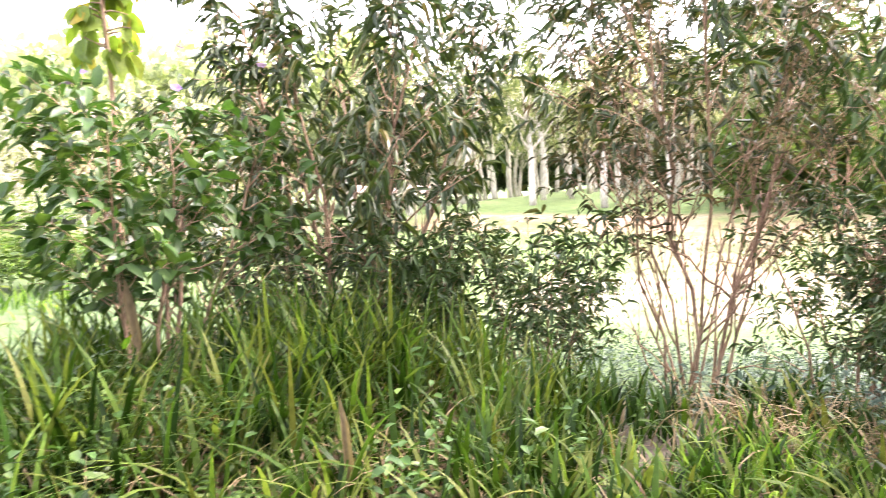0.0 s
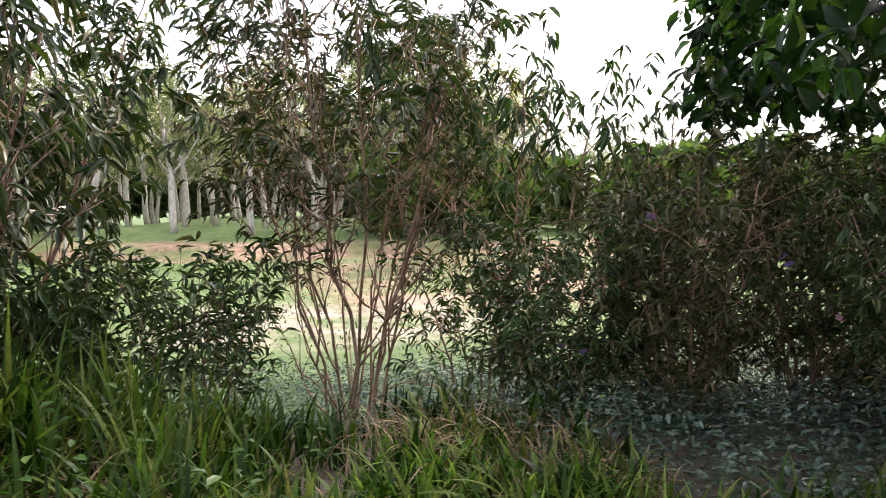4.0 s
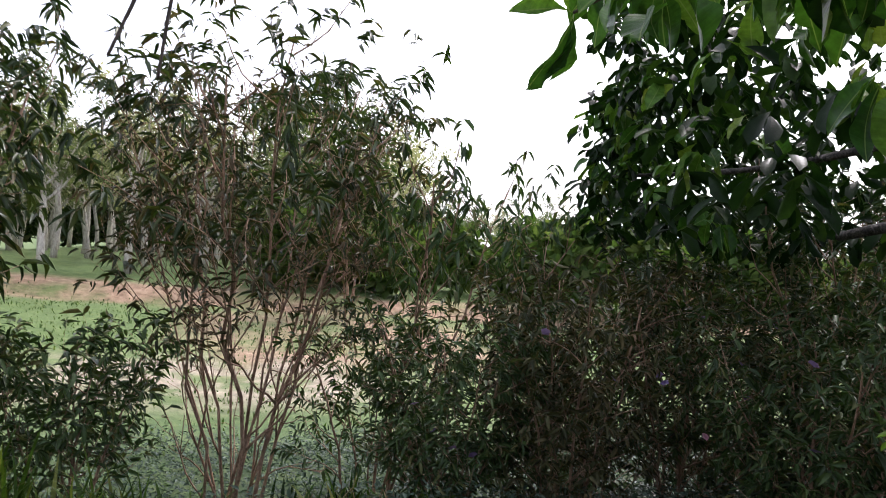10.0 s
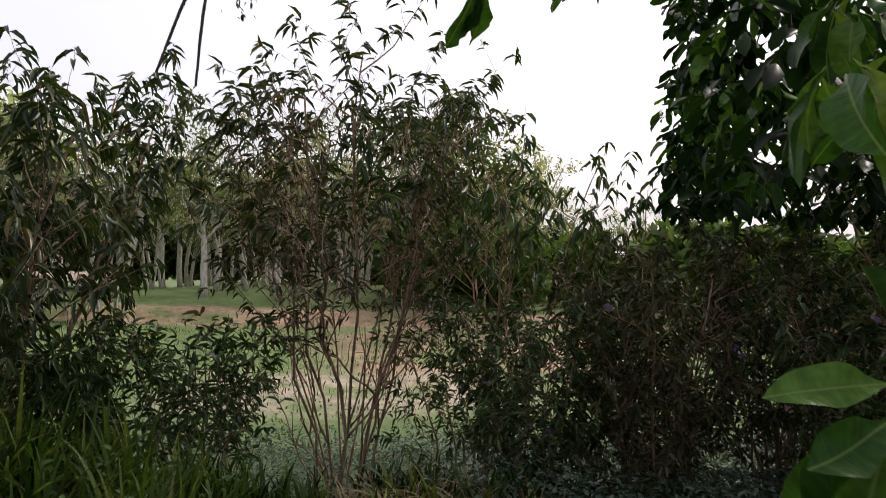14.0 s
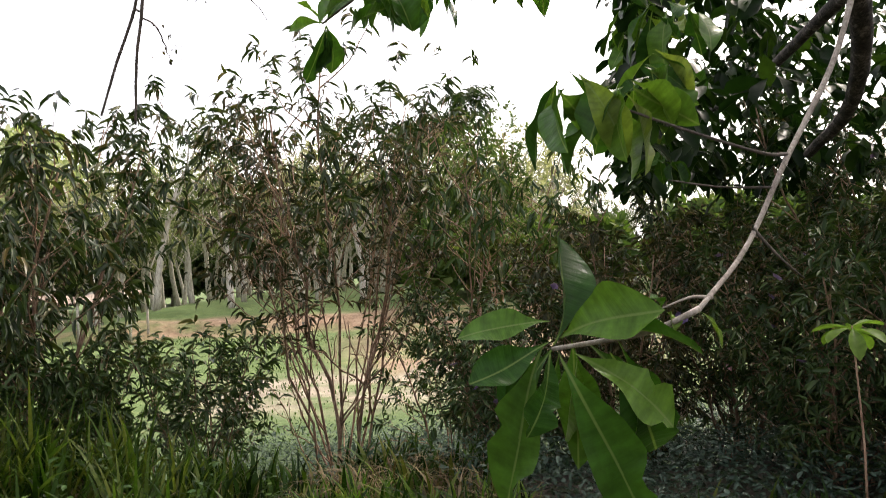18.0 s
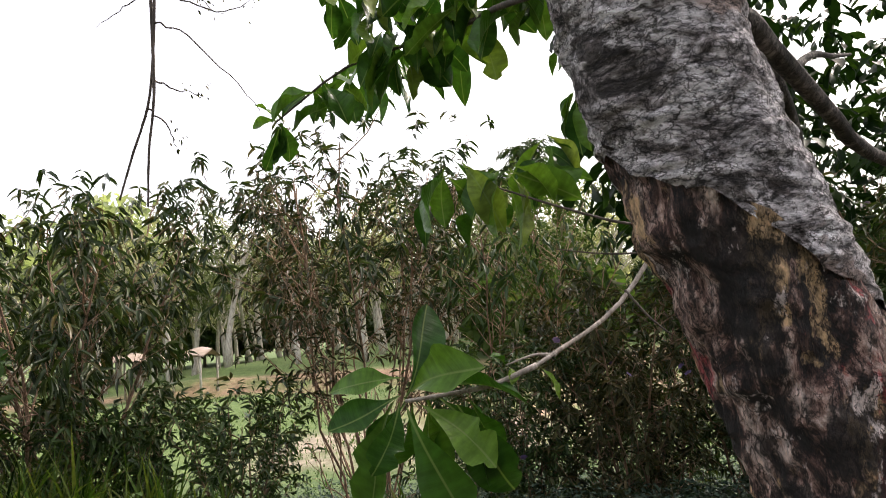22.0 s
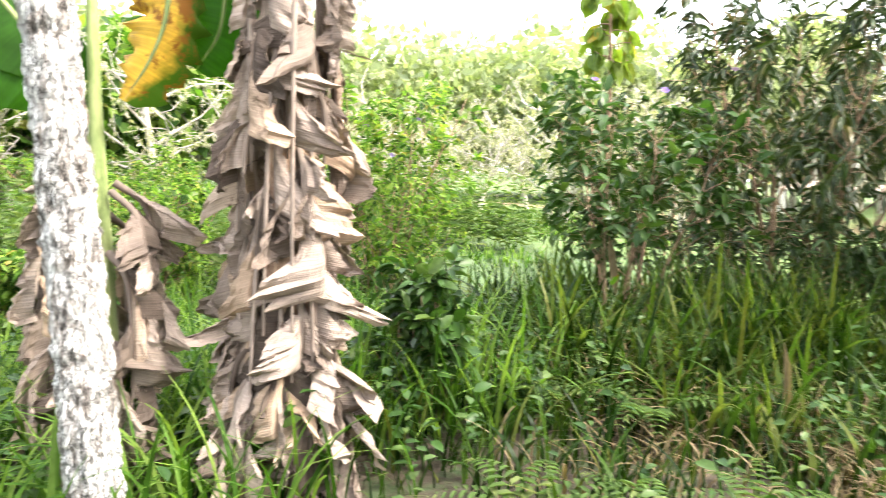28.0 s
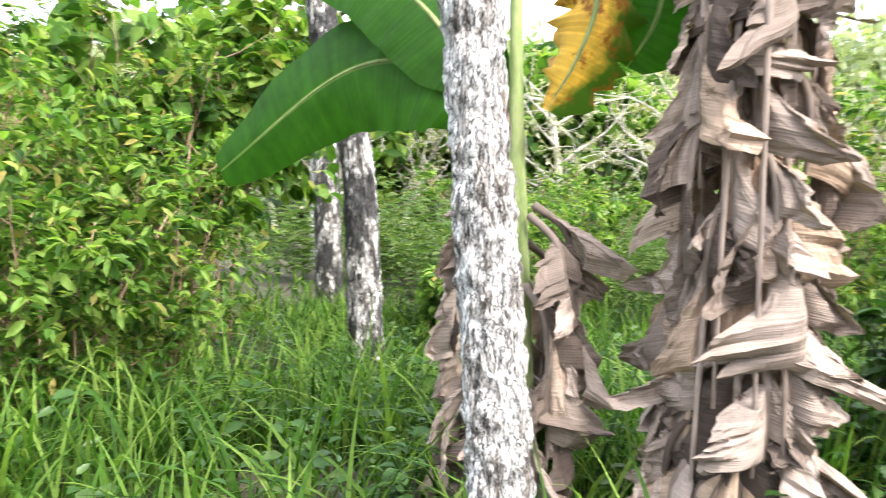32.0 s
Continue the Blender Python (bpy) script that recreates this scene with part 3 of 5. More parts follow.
def scatter(rng, n, x0, x1, y0, y1, clump=0.0, tufts=60):
    if not clump:
        return x0 + (x1 - x0) * rng.random(n), y0 + (y1 - y0) * rng.random(n)
    cx, cy = x0 + (x1 - x0) * rng.random(tufts), y0 + (y1 - y0) * rng.random(tufts)
    k = rng.integers(0, tufts, n)
    return cx[k] + clump * rng.normal(size=n), cy[k] + clump * rng.normal(size=n)


rng = np.random.default_rng(4)
# verge grass between the path and the hollow: taller to the west, thinning to the east
def verge(n, x0, x1, y0, y1, clump, tufts, low, high, thin, wide, mat, name, label, bend=(0.25, 0.9)):
    x, y = scatter(rng, n, x0, x1, y0, y1, clump, tufts)
    ok = (x < 2.4) | (y < 2.9)
    x, y = x[ok], y[ok]
    n = len(x)
    tall = 1 - 0.55 * smooth(-1.3, 0.9, x)
    blades(rng, x, y, (low + (high - low) * rng.random(n) ** 1.6) * tall, thin + (wide - thin) * rng.random(n), bend[0] + (bend[1] - bend[0]) * rng.random(n), mat, name, label, segments=7)


verge(5000, -5.0, 5.5, 2.2, 5.0, 0.13, 190, 0.5, 1.25, 0.012, 0.034, GRASS, "verge_grass", "tall arching broad-bladed green grass along the verge")
verge(900, -3.2, 0.2, 3.3, 4.6, 0.12, 26, 0.8, 1.5, 0.014, 0.03, LIT_GRASS, "reed_grass", "reed-like tall grass standing round the bush")
verge(1100, -3.2, 2.2, 2.2, 3.6, 0.15, 60, 0.6, 1.2, 0.016, 0.036, LIT_GRASS, "reed_grass", "long arching blades over the verge grass, light put into their bright colour", (0.3, 1.1))
verge(2400, -5.0, 5.5, 2.0, 5.2, 0.2, 260, 0.3, 0.8, 0.006, 0.014, GRASS, "fine_grass", "fine green grass among the taller blades")
verge(1100, -4.5, 5.5, 1.0, 5.2, 0, 0, 0.12, 0.4, 0.006, 0.014, GRASS, "short_verge_grass", "short green grass growing on the verge")
verge(1700, -1.7, 0.6, 2.4, 3.5, 0.22, 12, 0.35, 0.85, 0.006, 0.02, STRAW, "dry_grass", "matted dry brown grass lying in the verge", (0.7, 1.5))
# lighter meadow blades only here: sun on this edge given as colour
verge(700, 0.9, 2.4, 2.5, 3.7, 0.2, 14, 0.5, 1.0, 0.008, 0.02, MEADOW, "sunlit_grass", "yellowish grass at the edge of the hollow, sunlight put into its colour", (0.3, 1.0))
verge(1700, 0.8, 3.2, 3.2, 5.0, 0.22, 20, 0.5, 1.2, 0.005, 0.014, STRAW, "dry_grass", "sparse straw-coloured dry grass on the edge of the hollow", (0.6, 1.4))
verge(900, -3.2, 0.4, 0.7, 2.4, 0.14, 70, 0.25, 0.75, 0.008, 0.022, GRASS, "path_edge_grass", "green blade grass at the edge of the path")
verge(500, -2.6, 0.6, 0.9, 2.4, 0.2, 18, 0.25, 0.6, 0.006, 0.018, STRAW, "dry_grass", "dry brown grass at the edge of the path", (0.7, 1.5))
verge(1500, -2.6, -0.5, 3.2, 4.8, 0.25, 14, 0.45, 1.0, 0.008, 0.022, STRAW, "dry_grass", "pale dry grass lying over the verge", (0.8, 1.6))
verge(420, -4.5, 5.0, 2.4, 4.8, 0, 0, 0.5, 1.1, 0.008, 0.02, STRAW, "dry_stalks", "single dry stalks among the green grass", (0.3, 1.3))


def herbs(n, x0, x1, y0, y1, low, high, size, slim, mat, name, label, tufts=80, clump=0.3):
    """Low leafy weeds: upright sprigs set with small leaves."""
    x, y = scatter(rng, n, x0, x1, y0, y1, clump, tufts)
    k = 9
    h = low + (high - low) * rng.random(n)
    s = np.linspace(0.25, 1, k)
    lean = 0.35 * rng.normal(size=(n, 2))
    b = np.stack([x[:, None] + lean[:, :1] * h[:, None] * s, y[:, None] + lean[:, 1:] * h[:, None] * s, ground_z(x, y)[:, None] + h[:, None] * s], -1).reshape(-1, 3)
    a = (2.4 * np.arange(k))[None] + 6.3 * rng.random((n, 1))
    d = np.stack([np.cos(a), np.sin(a), 0.25 + 0.2 * rng.normal(size=(n, k))], -1).reshape(-1, 3)
    ln = size * (0.6 + 0.7 * rng.random(n * k))
    v, t = leaves(b, d, np.array([0, 0, 1.0]) + 0.3 * rng.normal(size=(n * k, 3)), ln, ln * slim, OVAL)
    tagged(new(name, mesh_of(name, v, t, mat)), label, "weeds", kind="stuff")


herbs(120, -3.5, 0.5, 0.9, 4.4, 0.2, 0.6, 0.07, 0.5, FRESH_LEAF, "verge_weeds", "small leafy green weeds among the verge grass")
# meadow to the west
def meadow(n, x0, x1, y0, y1, clump, tufts, low, high, thin, wide, name, label, seg=5, mat=MEADOW):
    x, y = scatter(rng, n, x0, x1, y0, y1, clump, tufts)
    ok = (x < -0.9 - 0.25 * np.abs(y + 0.5)) & ((y < 2.0) | (x < -4))
    x, y = x[ok], y[ok]
    n = len(x)
    blades(rng, x, y, low + (high - low) * rng.random(n) ** 1.4, thin + (wide - thin) * rng.random(n), 0.3 + 0.8 * rng.random(n), mat, name, label, segments=seg)


meadow(9000, -9, -1.0, -5, 4.0, 0.16, 300, 0.25, 0.8, 0.01, 0.026, "meadow_grass", "fresh light-green meadow grass, knee high", 6)
# dark under-layer: shade between the long blades is put into its colour
meadow(11000, -9, -1.0, -5, 4.0, 0, 0, 0.15, 0.45, 0.006, 0.014, "short_meadow_grass", "short grass at the foot of the meadow, shade between blades put into its dark green", 4, GRASS)
meadow(2600, -4.5, -1.0, -3.5, 2.6, 0.16, 120, 0.6, 1.15, 0.011, 0.022, "long_meadow_grass", "long arching bright green blades standing over the meadow", 8)
meadow(12000, -30, -8, -14, 20, 0.5, 500, 0.25, 0.6, 0.02, 0.05, "far_meadow_grass", "light-green grass of the open meadow", 4)
herbs(900, -6, -1.6, -4, 3.5, 0.2, 0.55, 0.08, 0.5, FRESH_LEAF, "meadow_weeds", "leafy weeds growing in the meadow grass")
herbs(1500, -11, -6, -0.6, 4.5, 0.4, 1.5, 0.13, 0.36, HERB_LEAF, "tall_herbs", "waist-high light green herbs at the back of the meadow", 34, 0.34)
herbs(1800, -17, -10, -3, 10, 0.5, 1.9, 0.18, 0.4, HERB_LEAF, "far_herbs", "tall light green herbs in front of the woods", 40, 0.5)
# hollow
x, y = scatter(rng, 9000, -9, 12, 6, 26, 0.6, 260)
blades(rng, x, y, 0.06 + 0.14 * rng.random(9000), 0.015 + 0.02 * rng.random(9000), 0.3 + 0.8 * rng.random(9000), HOLLOW, "hollow_grass", "short patchy grass in the hollow", segments=3)
x, y = scatter(rng, 64000, -1.8, 9, 2.6, 9.5)
keep = rng.random(64000) < np.maximum(smooth(0.2, 2.5, x), 0.7 * smooth(5.3, 6.3, y) * smooth(-1.8, 0.2, x)) * smooth(-2.2, -1.2, y - 1.6 * np.clip(3.6 - x, 0, 2) - 4.2 + 1.2)
x, y = x[keep], y[keep]
n = len(x)
b = np.stack([x, y, ground_z(x, y) + 0.03 + 0.3 * rng.random(n) ** 1.5], -1)
d = np.concatenate([rng.normal(size=(n, 2)), 0.2 + 0.3 * rng.normal(size=(n, 1))], -1)
v, t = leaves(b, d, np.array([0, 0, 1.0]) + 0.3 * rng.normal(size=(n, 3)), 0.032 + 0.05 * rng.random(n), 0.014 + 0.018 * rng.random(n), OVAL)
tagged(new("low_weeds", mesh_of("low_weeds", v, t, WEED)), "low weeds covering the shaded hollow, bluish sky reflection put into their green", "weeds", kind="stuff")


# ---- shrubs ----
def shrub(name, at, height, spread, stems, label, category, seed, leaf=SHRUB_LEAF, length=0.1, slim=0.24, droop=0.45, per_twig=9,
          twigs=5, branches=9, shape=LANCE, first=0.3, radius=0.018, top_only=0.0, wood=STEM, lean=(0, 0), group="", gather=0.3, bare=0):
    """A many-stemmed bush: each stem with its side branches is one part, its leaves another."""
    r = np.random.default_rng(seed)
    root = thing(name, at, label, category, group)
    for s in range(stems):
        az = 2 * np.pi * (s + r.random()) / stems
        tall = height * (0.8 + 0.2 * r.random())
        out = spread * (0.5 + 0.6 * r.random())
        start = np.array([0.12 * math.cos(az), 0.12 * math.sin(az), -0.1])
        end = np.array([out * math.cos(az) + lean[0], out * math.sin(az) + lean[1], tall])
        n = 9
        u = np.linspace(0, 1, n)[:, None]
        line = start + (end - start) * np.concatenate([u ** 1.25, u ** 1.25, u], 1)
        line[1:, :2] += np.cumsum(0.02 * height * r.normal(size=(n - 1, 2)) * 0.6, axis=0)
        tb, ends = Tubes(), []
        rad = radius * (0.7 + 0.6 * r.random())
        tb.add(line, [rad, rad * 0.8, rad * 0.4], 6, 0.15, r)
        for k in range(branches):
            f = first + (0.97 - first) * (k + r.random()) / branches
            i = min(int(f * (n - 1)), n - 2)
            p = line[i] + (f * (n - 1) - i) * (line[i + 1] - line[i])
            a2 = az + r.normal() * 1.2
            way = np.array([math.cos(a2), math.sin(a2), 0.6 + 0.5 * r.random()])
            ln = grow(r, p, way, height * (0.34 - 0.2 * f) * (0.7 + 0.6 * r.random()), 5, 0.16, 0.08)
            tb.add(ln, [rad * 0.45, rad * 0.2], 4)
            for q in range(twigs):
                j = 1 + int(r.integers(0, 4))
                w2 = unit(ln[min(j, 4)] - ln[j - 1]) + 0.75 * r.normal(size=3)
                tw = grow(r, ln[j], w2, height * 0.075 * (0.6 + 0.8 * r.random()) + 0.06, 4, 0.15, 0.1)
                tb.add(tw, [rad * 0.16, rad * 0.07], 3)
                if f >= top_only:
                    ends.append(tw)
            if f >= top_only:
                ends.append(ln)
        for k in range(bare):
            i = 1 + int(r.integers(0, 3))
            a2 = az + 1.1 * r.normal()
            ln = grow(r, line[i], (math.cos(a2), math.sin(a2), 0.9 + 0.8 * r.random()), height * (0.2 + 0.16 * r.random()), 8, 0.17, 0.03)
            tb.add(ln, [rad * 0.6, rad * 0.25], 5)
            for q in range(3):
                tb.add(grow(r, ln[3 + q], unit(ln[4 + q] - ln[3 + q]) + 0.8 * r.normal(size=3), 0.28, 5, 0.2), [rad * 0.3, rad * 0.12], 4)
        stem = part("stem", tb.mesh("stem", wood), root)
        if ends:
            v, t = foliage_on(r, ends, per_twig, length, slim, droop, shape, gather)
            part("foliage", mesh_of("foliage", v, t, leaf), stem, kind="stuff")
    return root


def gz(px, py, drop=0.0):
    return (px, py, float(ground_z(px, py)) - drop)


def flower_mesh(mat):
    a = 2 * np.pi * np.arange(5) / 5
    d = np.stack([np.cos(a), np.sin(a), 0.45 * np.ones(5)], -1)
    v, t = leaves(np.zeros((5, 3)), d, np.tile(np.array([0, 0, 1.0]), (5, 1)), np.full(5, 0.036), np.full(5, 0.036), OVAL)
    return mesh_of("flower", v, t, mat)


VIOLET_FLOWER, PINK_FLOWER = flower_mesh(PETAL), flower_mesh(PINK)


def flowers(root, places, me=None):
    """Five-petalled flowers on a bush, at world places."""
    for p in places:
        q = Vector(p) - root.location
        part("flower", me or VIOLET_FLOWER, root, "small violet flower" if me is None else "small pink flower", pose(q.x, q.y, q.z, 50 * random.random(), 40 * random.random(), 360 * random.random()))


shrub("shrub", gz(1.1, 6.3), 4.2, 1.45, 6, "tall thin-stemmed shrub with narrow leaves, brownish and bare below", "shrub", 11, BROWN_LEAF, 0.11, 0.22, 0.6, first=0.36, branches=12, per_twig=5, radius=0.016, twigs=6, gather=0.45, bare=2)
shrub("shrub", gz(1.0, 6.45), 4.25, 1.3, 6, "tall spreading shrub with dark green narrow leaves at the top", "shrub", 12, DARK_LEAF, 0.145, 0.21, 0.7, first=0.5, branches=12, per_twig=7, radius=0.016, twigs=5, gather=0.6, bare=1)
shrub("shrub", gz(-1.7, 5.3), 3.5, 1.25, 8, "slender shrub tree with long drooping green leaves", "shrub", 13, DARK_LEAF, 0.16, 0.21, 0.9, first=0.36, branches=12, per_twig=7, radius=0.017, twigs=5, gather=0.5, bare=1)
shrub("shrub", gz(-4.4, 7.2), 3.3, 1.1, 6, "slender shrub with drooping narrow leaves", "shrub", 16, DARK_LEAF, 0.15, 0.22, 0.7, first=0.4, branches=9, per_twig=6, radius=0.013, gather=0.5)
shrub("bush", gz(-0.3, 6.1), 1.75, 0.75, 9, "low leafy bush with dark green upright sprigs", "bush", 14, SHRUB_LEAF, 0.12, 0.27, 0.15, first=0.25, per_twig=4, radius=0.01)
shrub("bush", gz(-1.15, 5.2), 1.5, 0.7, 9, "low twiggy bush with small dark leaves behind tall grass", "bush", 17, SHRUB_LEAF, 0.11, 0.28, 0.3, first=0.2, per_twig=6, twigs=5, radius=0.011)
shrub("bush", gz(-2.5, 5.3), 1.5, 0.7, 8, "low leafy bush at the edge of the hollow", "bush", 18, DARK_LEAF, 0.1, 0.3, 0.3, first=0.2, per_twig=6, radius=0.011)
shrub("shrub", gz(2.45, 6.2), 3.45, 0.75, 5, "thin shrub with arching leaf-tipped branches", "shrub", 15, SHRUB_LEAF, 0.15, 0.21, 1.1, first=0.64, branches=7, per_twig=4, radius=0.012, lean=(0.55, -0.2), gather=0.6)
shrub("shrub", gz(2.2, 6.2), 2.0, 0.6, 5, "thin half-bare shrub with reddish stems", "shrub", 19, SHRUB_LEAF, 0.1, 0.24, 0.4, first=0.3, branches=9, per_twig=5, radius=0.013)
for k, (bx, by, bh, bs) in enumerate([(2.6, 5.2, 1.7, 0.7), (3.5, 4.9, 2.05, 0.85), (4.6, 4.9, 2.3, 0.9), (5.6, 4.2, 2.8, 0.9), (4.6, 3.5, 1.7, 0.8), (5.8, 5.8, 2.5, 0.9), (5.5, 2.6, 2.2, 0.8), (6.7, 3.4, 3.0, 1.0), (4.2, 6.2, 2.25, 0.9), (7.2, 5.0, 3.2, 1.0)]):
    bush = shrub("bush", gz(bx, by), bh, bs, 9, "twiggy dark green bush with small violet flowers", "bush", 20 + k, (SHRUB_LEAF, OLIVE_LEAF, DARK_LEAF, SHRUB_LEAF)[k % 4], 0.088, 0.27, 0.45, first=0.05, branches=13, per_twig=8, radius=0.012, group="bushes at the hollow", gather=0.4)
    rr = np.random.default_rng(200 + k)
    flowers(bush, [(bx + (rr.random() - 0.7) * bs * 1.4, by - (0.5 + 0.5 * rr.random()) * bs * 1.1, bush.location.z + bh * (0.45 + 0.4 * rr.random())) for _ in range(4)])
    if k == 4:
        flowers(bush, [(4.08, 4.0, 0.75), (4.2, 3.0, 0.9)], PINK_FLOWER)
bush = shrub("bush", gz(-2.35, 3.5), 2.1, 0.75, 8, "leafy green bush with violet flowers in tall grass", "bush", 31, FRESH_LEAF, 0.12, 0.42, 0.2, first=0.35, shape=OVAL, per_twig=5, radius=0.013)
flowers(bush, [(-1.9, 3.3, 2.1), (-2.4, 3.1, 2.2), (-2.1, 3.6, 2.4), (-2.8, 3.4, 2.2), (-1.7, 3.9, 2.3), (-2.6, 2.9, 1.9)])
bush = shrub("bush", gz(-2.05, 1.2), 0.9, 0.2, 4, "small fresh green bush with oval leaves beside the dry banana", "bush", 32, FRESH_LEAF, 0.12, 0.45, 0.3, first=0.3, shape=OVAL, per_twig=5, branches=6, radius=0.01)


def fallen_leaf(at, way, length, mat, label, slim=0.3):
    v, t = leaves(np.zeros((1, 3)), np.array([way], dtype=float), np.array([[0.6, -0.7, 0.3]]), np.array([length]), np.array([length * slim]), OVAL)
    ob = new("dry_leaf", mesh_of("dry_leaf", v, t, mat))
    ob.location = at
    tagged(ob, label, "leaf")


fallen_leaf((-1.745, 2.6, 0.72), (0.5, -0.2, 0.5), 0.11, BANANA_YELLOW, "orange dry leaf caught in tall grass")
fallen_leaf((-0.46, 2.5, 0.18), (-0.03, 0, 1), 0.42, STRAW, "upright brown dry leaf among grass blades", 0.1)
fallen_leaf((-2.0, 3.0, 0.55), (-0.2, 0, 1), 0.5, STRAW, "brown dry sheath standing in the bush", 0.12)


def fern(at, size, seed):
    """A low fern: arching fronds set with paired leaflets."""
    r = np.random.default_rng(seed)
    root = thing("fern", at, "small light green fern growing among grass", "fern", "ferns in the verge")
    for k in range(7):
        a = 2 * math.pi * (k + 0.5 * r.random()) / 7
        ln = grow(r, (0, 0, 0), (math.cos(a), math.sin(a), 1.3), size, 12, 0.03, -0.13)
        along = unit(np.diff(ln, axis=0))
        p = np.repeat(ln[1:], 2, axis=0)
        al = np.repeat(along, 2, axis=0)
        side = unit(np.cross(al, np.array([0, 0, 1.0]))) * np.tile([1, -1], 11)[:, None]
        s = np.repeat(np.linspace(1, 0.25, 11), 2) * size * 0.3
        v, t = leaves(p, side + al * 0.35, np.tile(np.array([0, 0, 1.0]), (22, 1)), s, s * 0.3, OVAL)
        part("frond", mesh_of("frond", v, t, HERB_LEAF), root)


for k, (fx, fy) in enumerate(((-0.2, 0.95), (-0.55, 0.65), (-0.95, 2.0), (0.05, 1.35), (-1.5, 1.7))):
    fern(gz(fx, fy, -0.12), 0.38 + 0.06 * (k % 3), 40 + k)


def young_tree(at, height, label, seed):
    """A thin sapling with a tuft of large heart-shaped leaves."""
    r = np.random.default_rng(seed)
    root = thing("sapling", at, label, "sapling")
    tb = Tubes()
    line = grow(r, (0, 0, -0.1), (0.03, 0, 1), height, 9, 0.04)
    tb.add(line, [0.03, 0.02, 0.012], 7)
    ends = []
    for k in range(22):
        p = line[8] * (1 - 0.22 * r.random())
        a = 2.4 * k
        ln = grow(r, p, (math.cos(a), math.sin(a), 0.35), 0.12 + 0.16 * r.random(), 4, 0.1, -0.12)
        tb.add(ln, [0.006, 0.004], 4)
        ends.append(ln)
    part("trunk", tb.mesh("trunk", STEM), root)
    v, t = foliage_on(r, ends, 5, 0.17, 0.6, 1.4, OVAL, 0.5)
    part("foliage", mesh_of("foliage", v, t, leaf_material("lime_leaf", [(0, (0.2, 0.32, 0.05)), (0.8, (0.35, 0.45, 0.08)), (1, (0.6, 0.45, 0.05))], 0.45)), root, kind="stuff")


young_tree(gz(-2.65, 3.6), 3.1, "young tree with large lime-green and yellowing leaves", 5)


def seedling(at, height):
    """A thin stem with one whorl of pale leaves."""
    root = thing("seedling", at, "thin seedling with a whorl of pale green leaves", "seedling")
    tb = Tubes()
    tb.add([(0, 0, -0.05), (0.02, 0, 0.5 * height), (0, 0, height)], [0.007, 0.004], 6)
    part("stem", tb.mesh("stem", STEM), root)
    a = 2.4 * np.arange(9)
    for k in range(9):
        v, t = leaves(np.array([[0, 0, height - 0.01 * (k % 3)]]), np.array([[math.cos(a[k]), math.sin(a[k]), 0.25 - 0.09 * k]]), np.array([[0, 0, 1.0]]), np.array([0.16 + 0.02 * (k % 4)]), np.array([0.075]), OBOVATE)
        part("leaf", mesh_of("leaf", v, t, BRIGHT_LEAF), root)


seedling(gz(3.88, 2.29), 1.2)


# ---- broad-leaved tree beside the path ----
def broad_tree():
    r = np.random.default_rng(77)
    root = thing("broadleaf_tree", (2.9, -0.32, 0), "leaning broad-leaved tree with ringed grey bark and a stripped dark wound", "tree")
    o = np.array([2.9, -0.32, 0.0])
    axis = curve_through(np.array([(2.93, -0.32, -0.1), (2.86, -0.31, 0.5), (2.72, -0.29, 1.15), (2.587, -0.281, 1.57), (2.473, -0.30, 1.89), (2.40, -0.315, 2.15), (2.33, -0.3, 2.6), (2.36, -0.2, 3.2)]) - o, 220)

    zs = axis[:, 2]
    seam = float(np.argmin(abs(zs - 1.72))) / (len(axis) - 1)

    def ragged(t, out):
        """The torn lower edge of the bark, lower on the eastern side."""
        return seam - 0.012 - 0.085 * out[0] + 0.006 * math.sin(5 * t) + 0.003 * math.sin(13 * t + 1)
    part("upper_trunk", trunk_mesh("upper_trunk", axis, [0.17, 0.15, 0.136, 0.132, 0.125, 0.11], GREY_BARK, 1, 0.009, 12, 120, ragged, 1.3, (1.0, 4.0)), root, "ringed grey bark with dark cracks")
    def torn(t, out):
        """The stripped wood runs a little way up under the bark."""
        return ragged(t, out) + 0.012
    part("lower_trunk", trunk_mesh("lower_trunk", axis, [0.164, 0.145, 0.131, 0.127, 0.12, 0.106], CUT_BARK, 2, 0.014, 14, 120, None, 1.2, (2.2, 0.6), torn), root, "stripped dark reddish wood with hollows")
    return root, o, r


TREE, ORIGIN, TREE_RNG = broad_tree()
big_leaves = []
STATIONS = [0.06, 0.14, 0.22, 0.31, 0.4, 0.48, 0.55, 0.61, 0.67, 0.73, 0.79, 0.85, 0.91, 0.96]
HALVES = [0.03, 0.05, 0.11, 0.2, 0.3, 0.38, 0.43, 0.47, 0.49, 0.5, 0.48, 0.42, 0.31, 0.18]
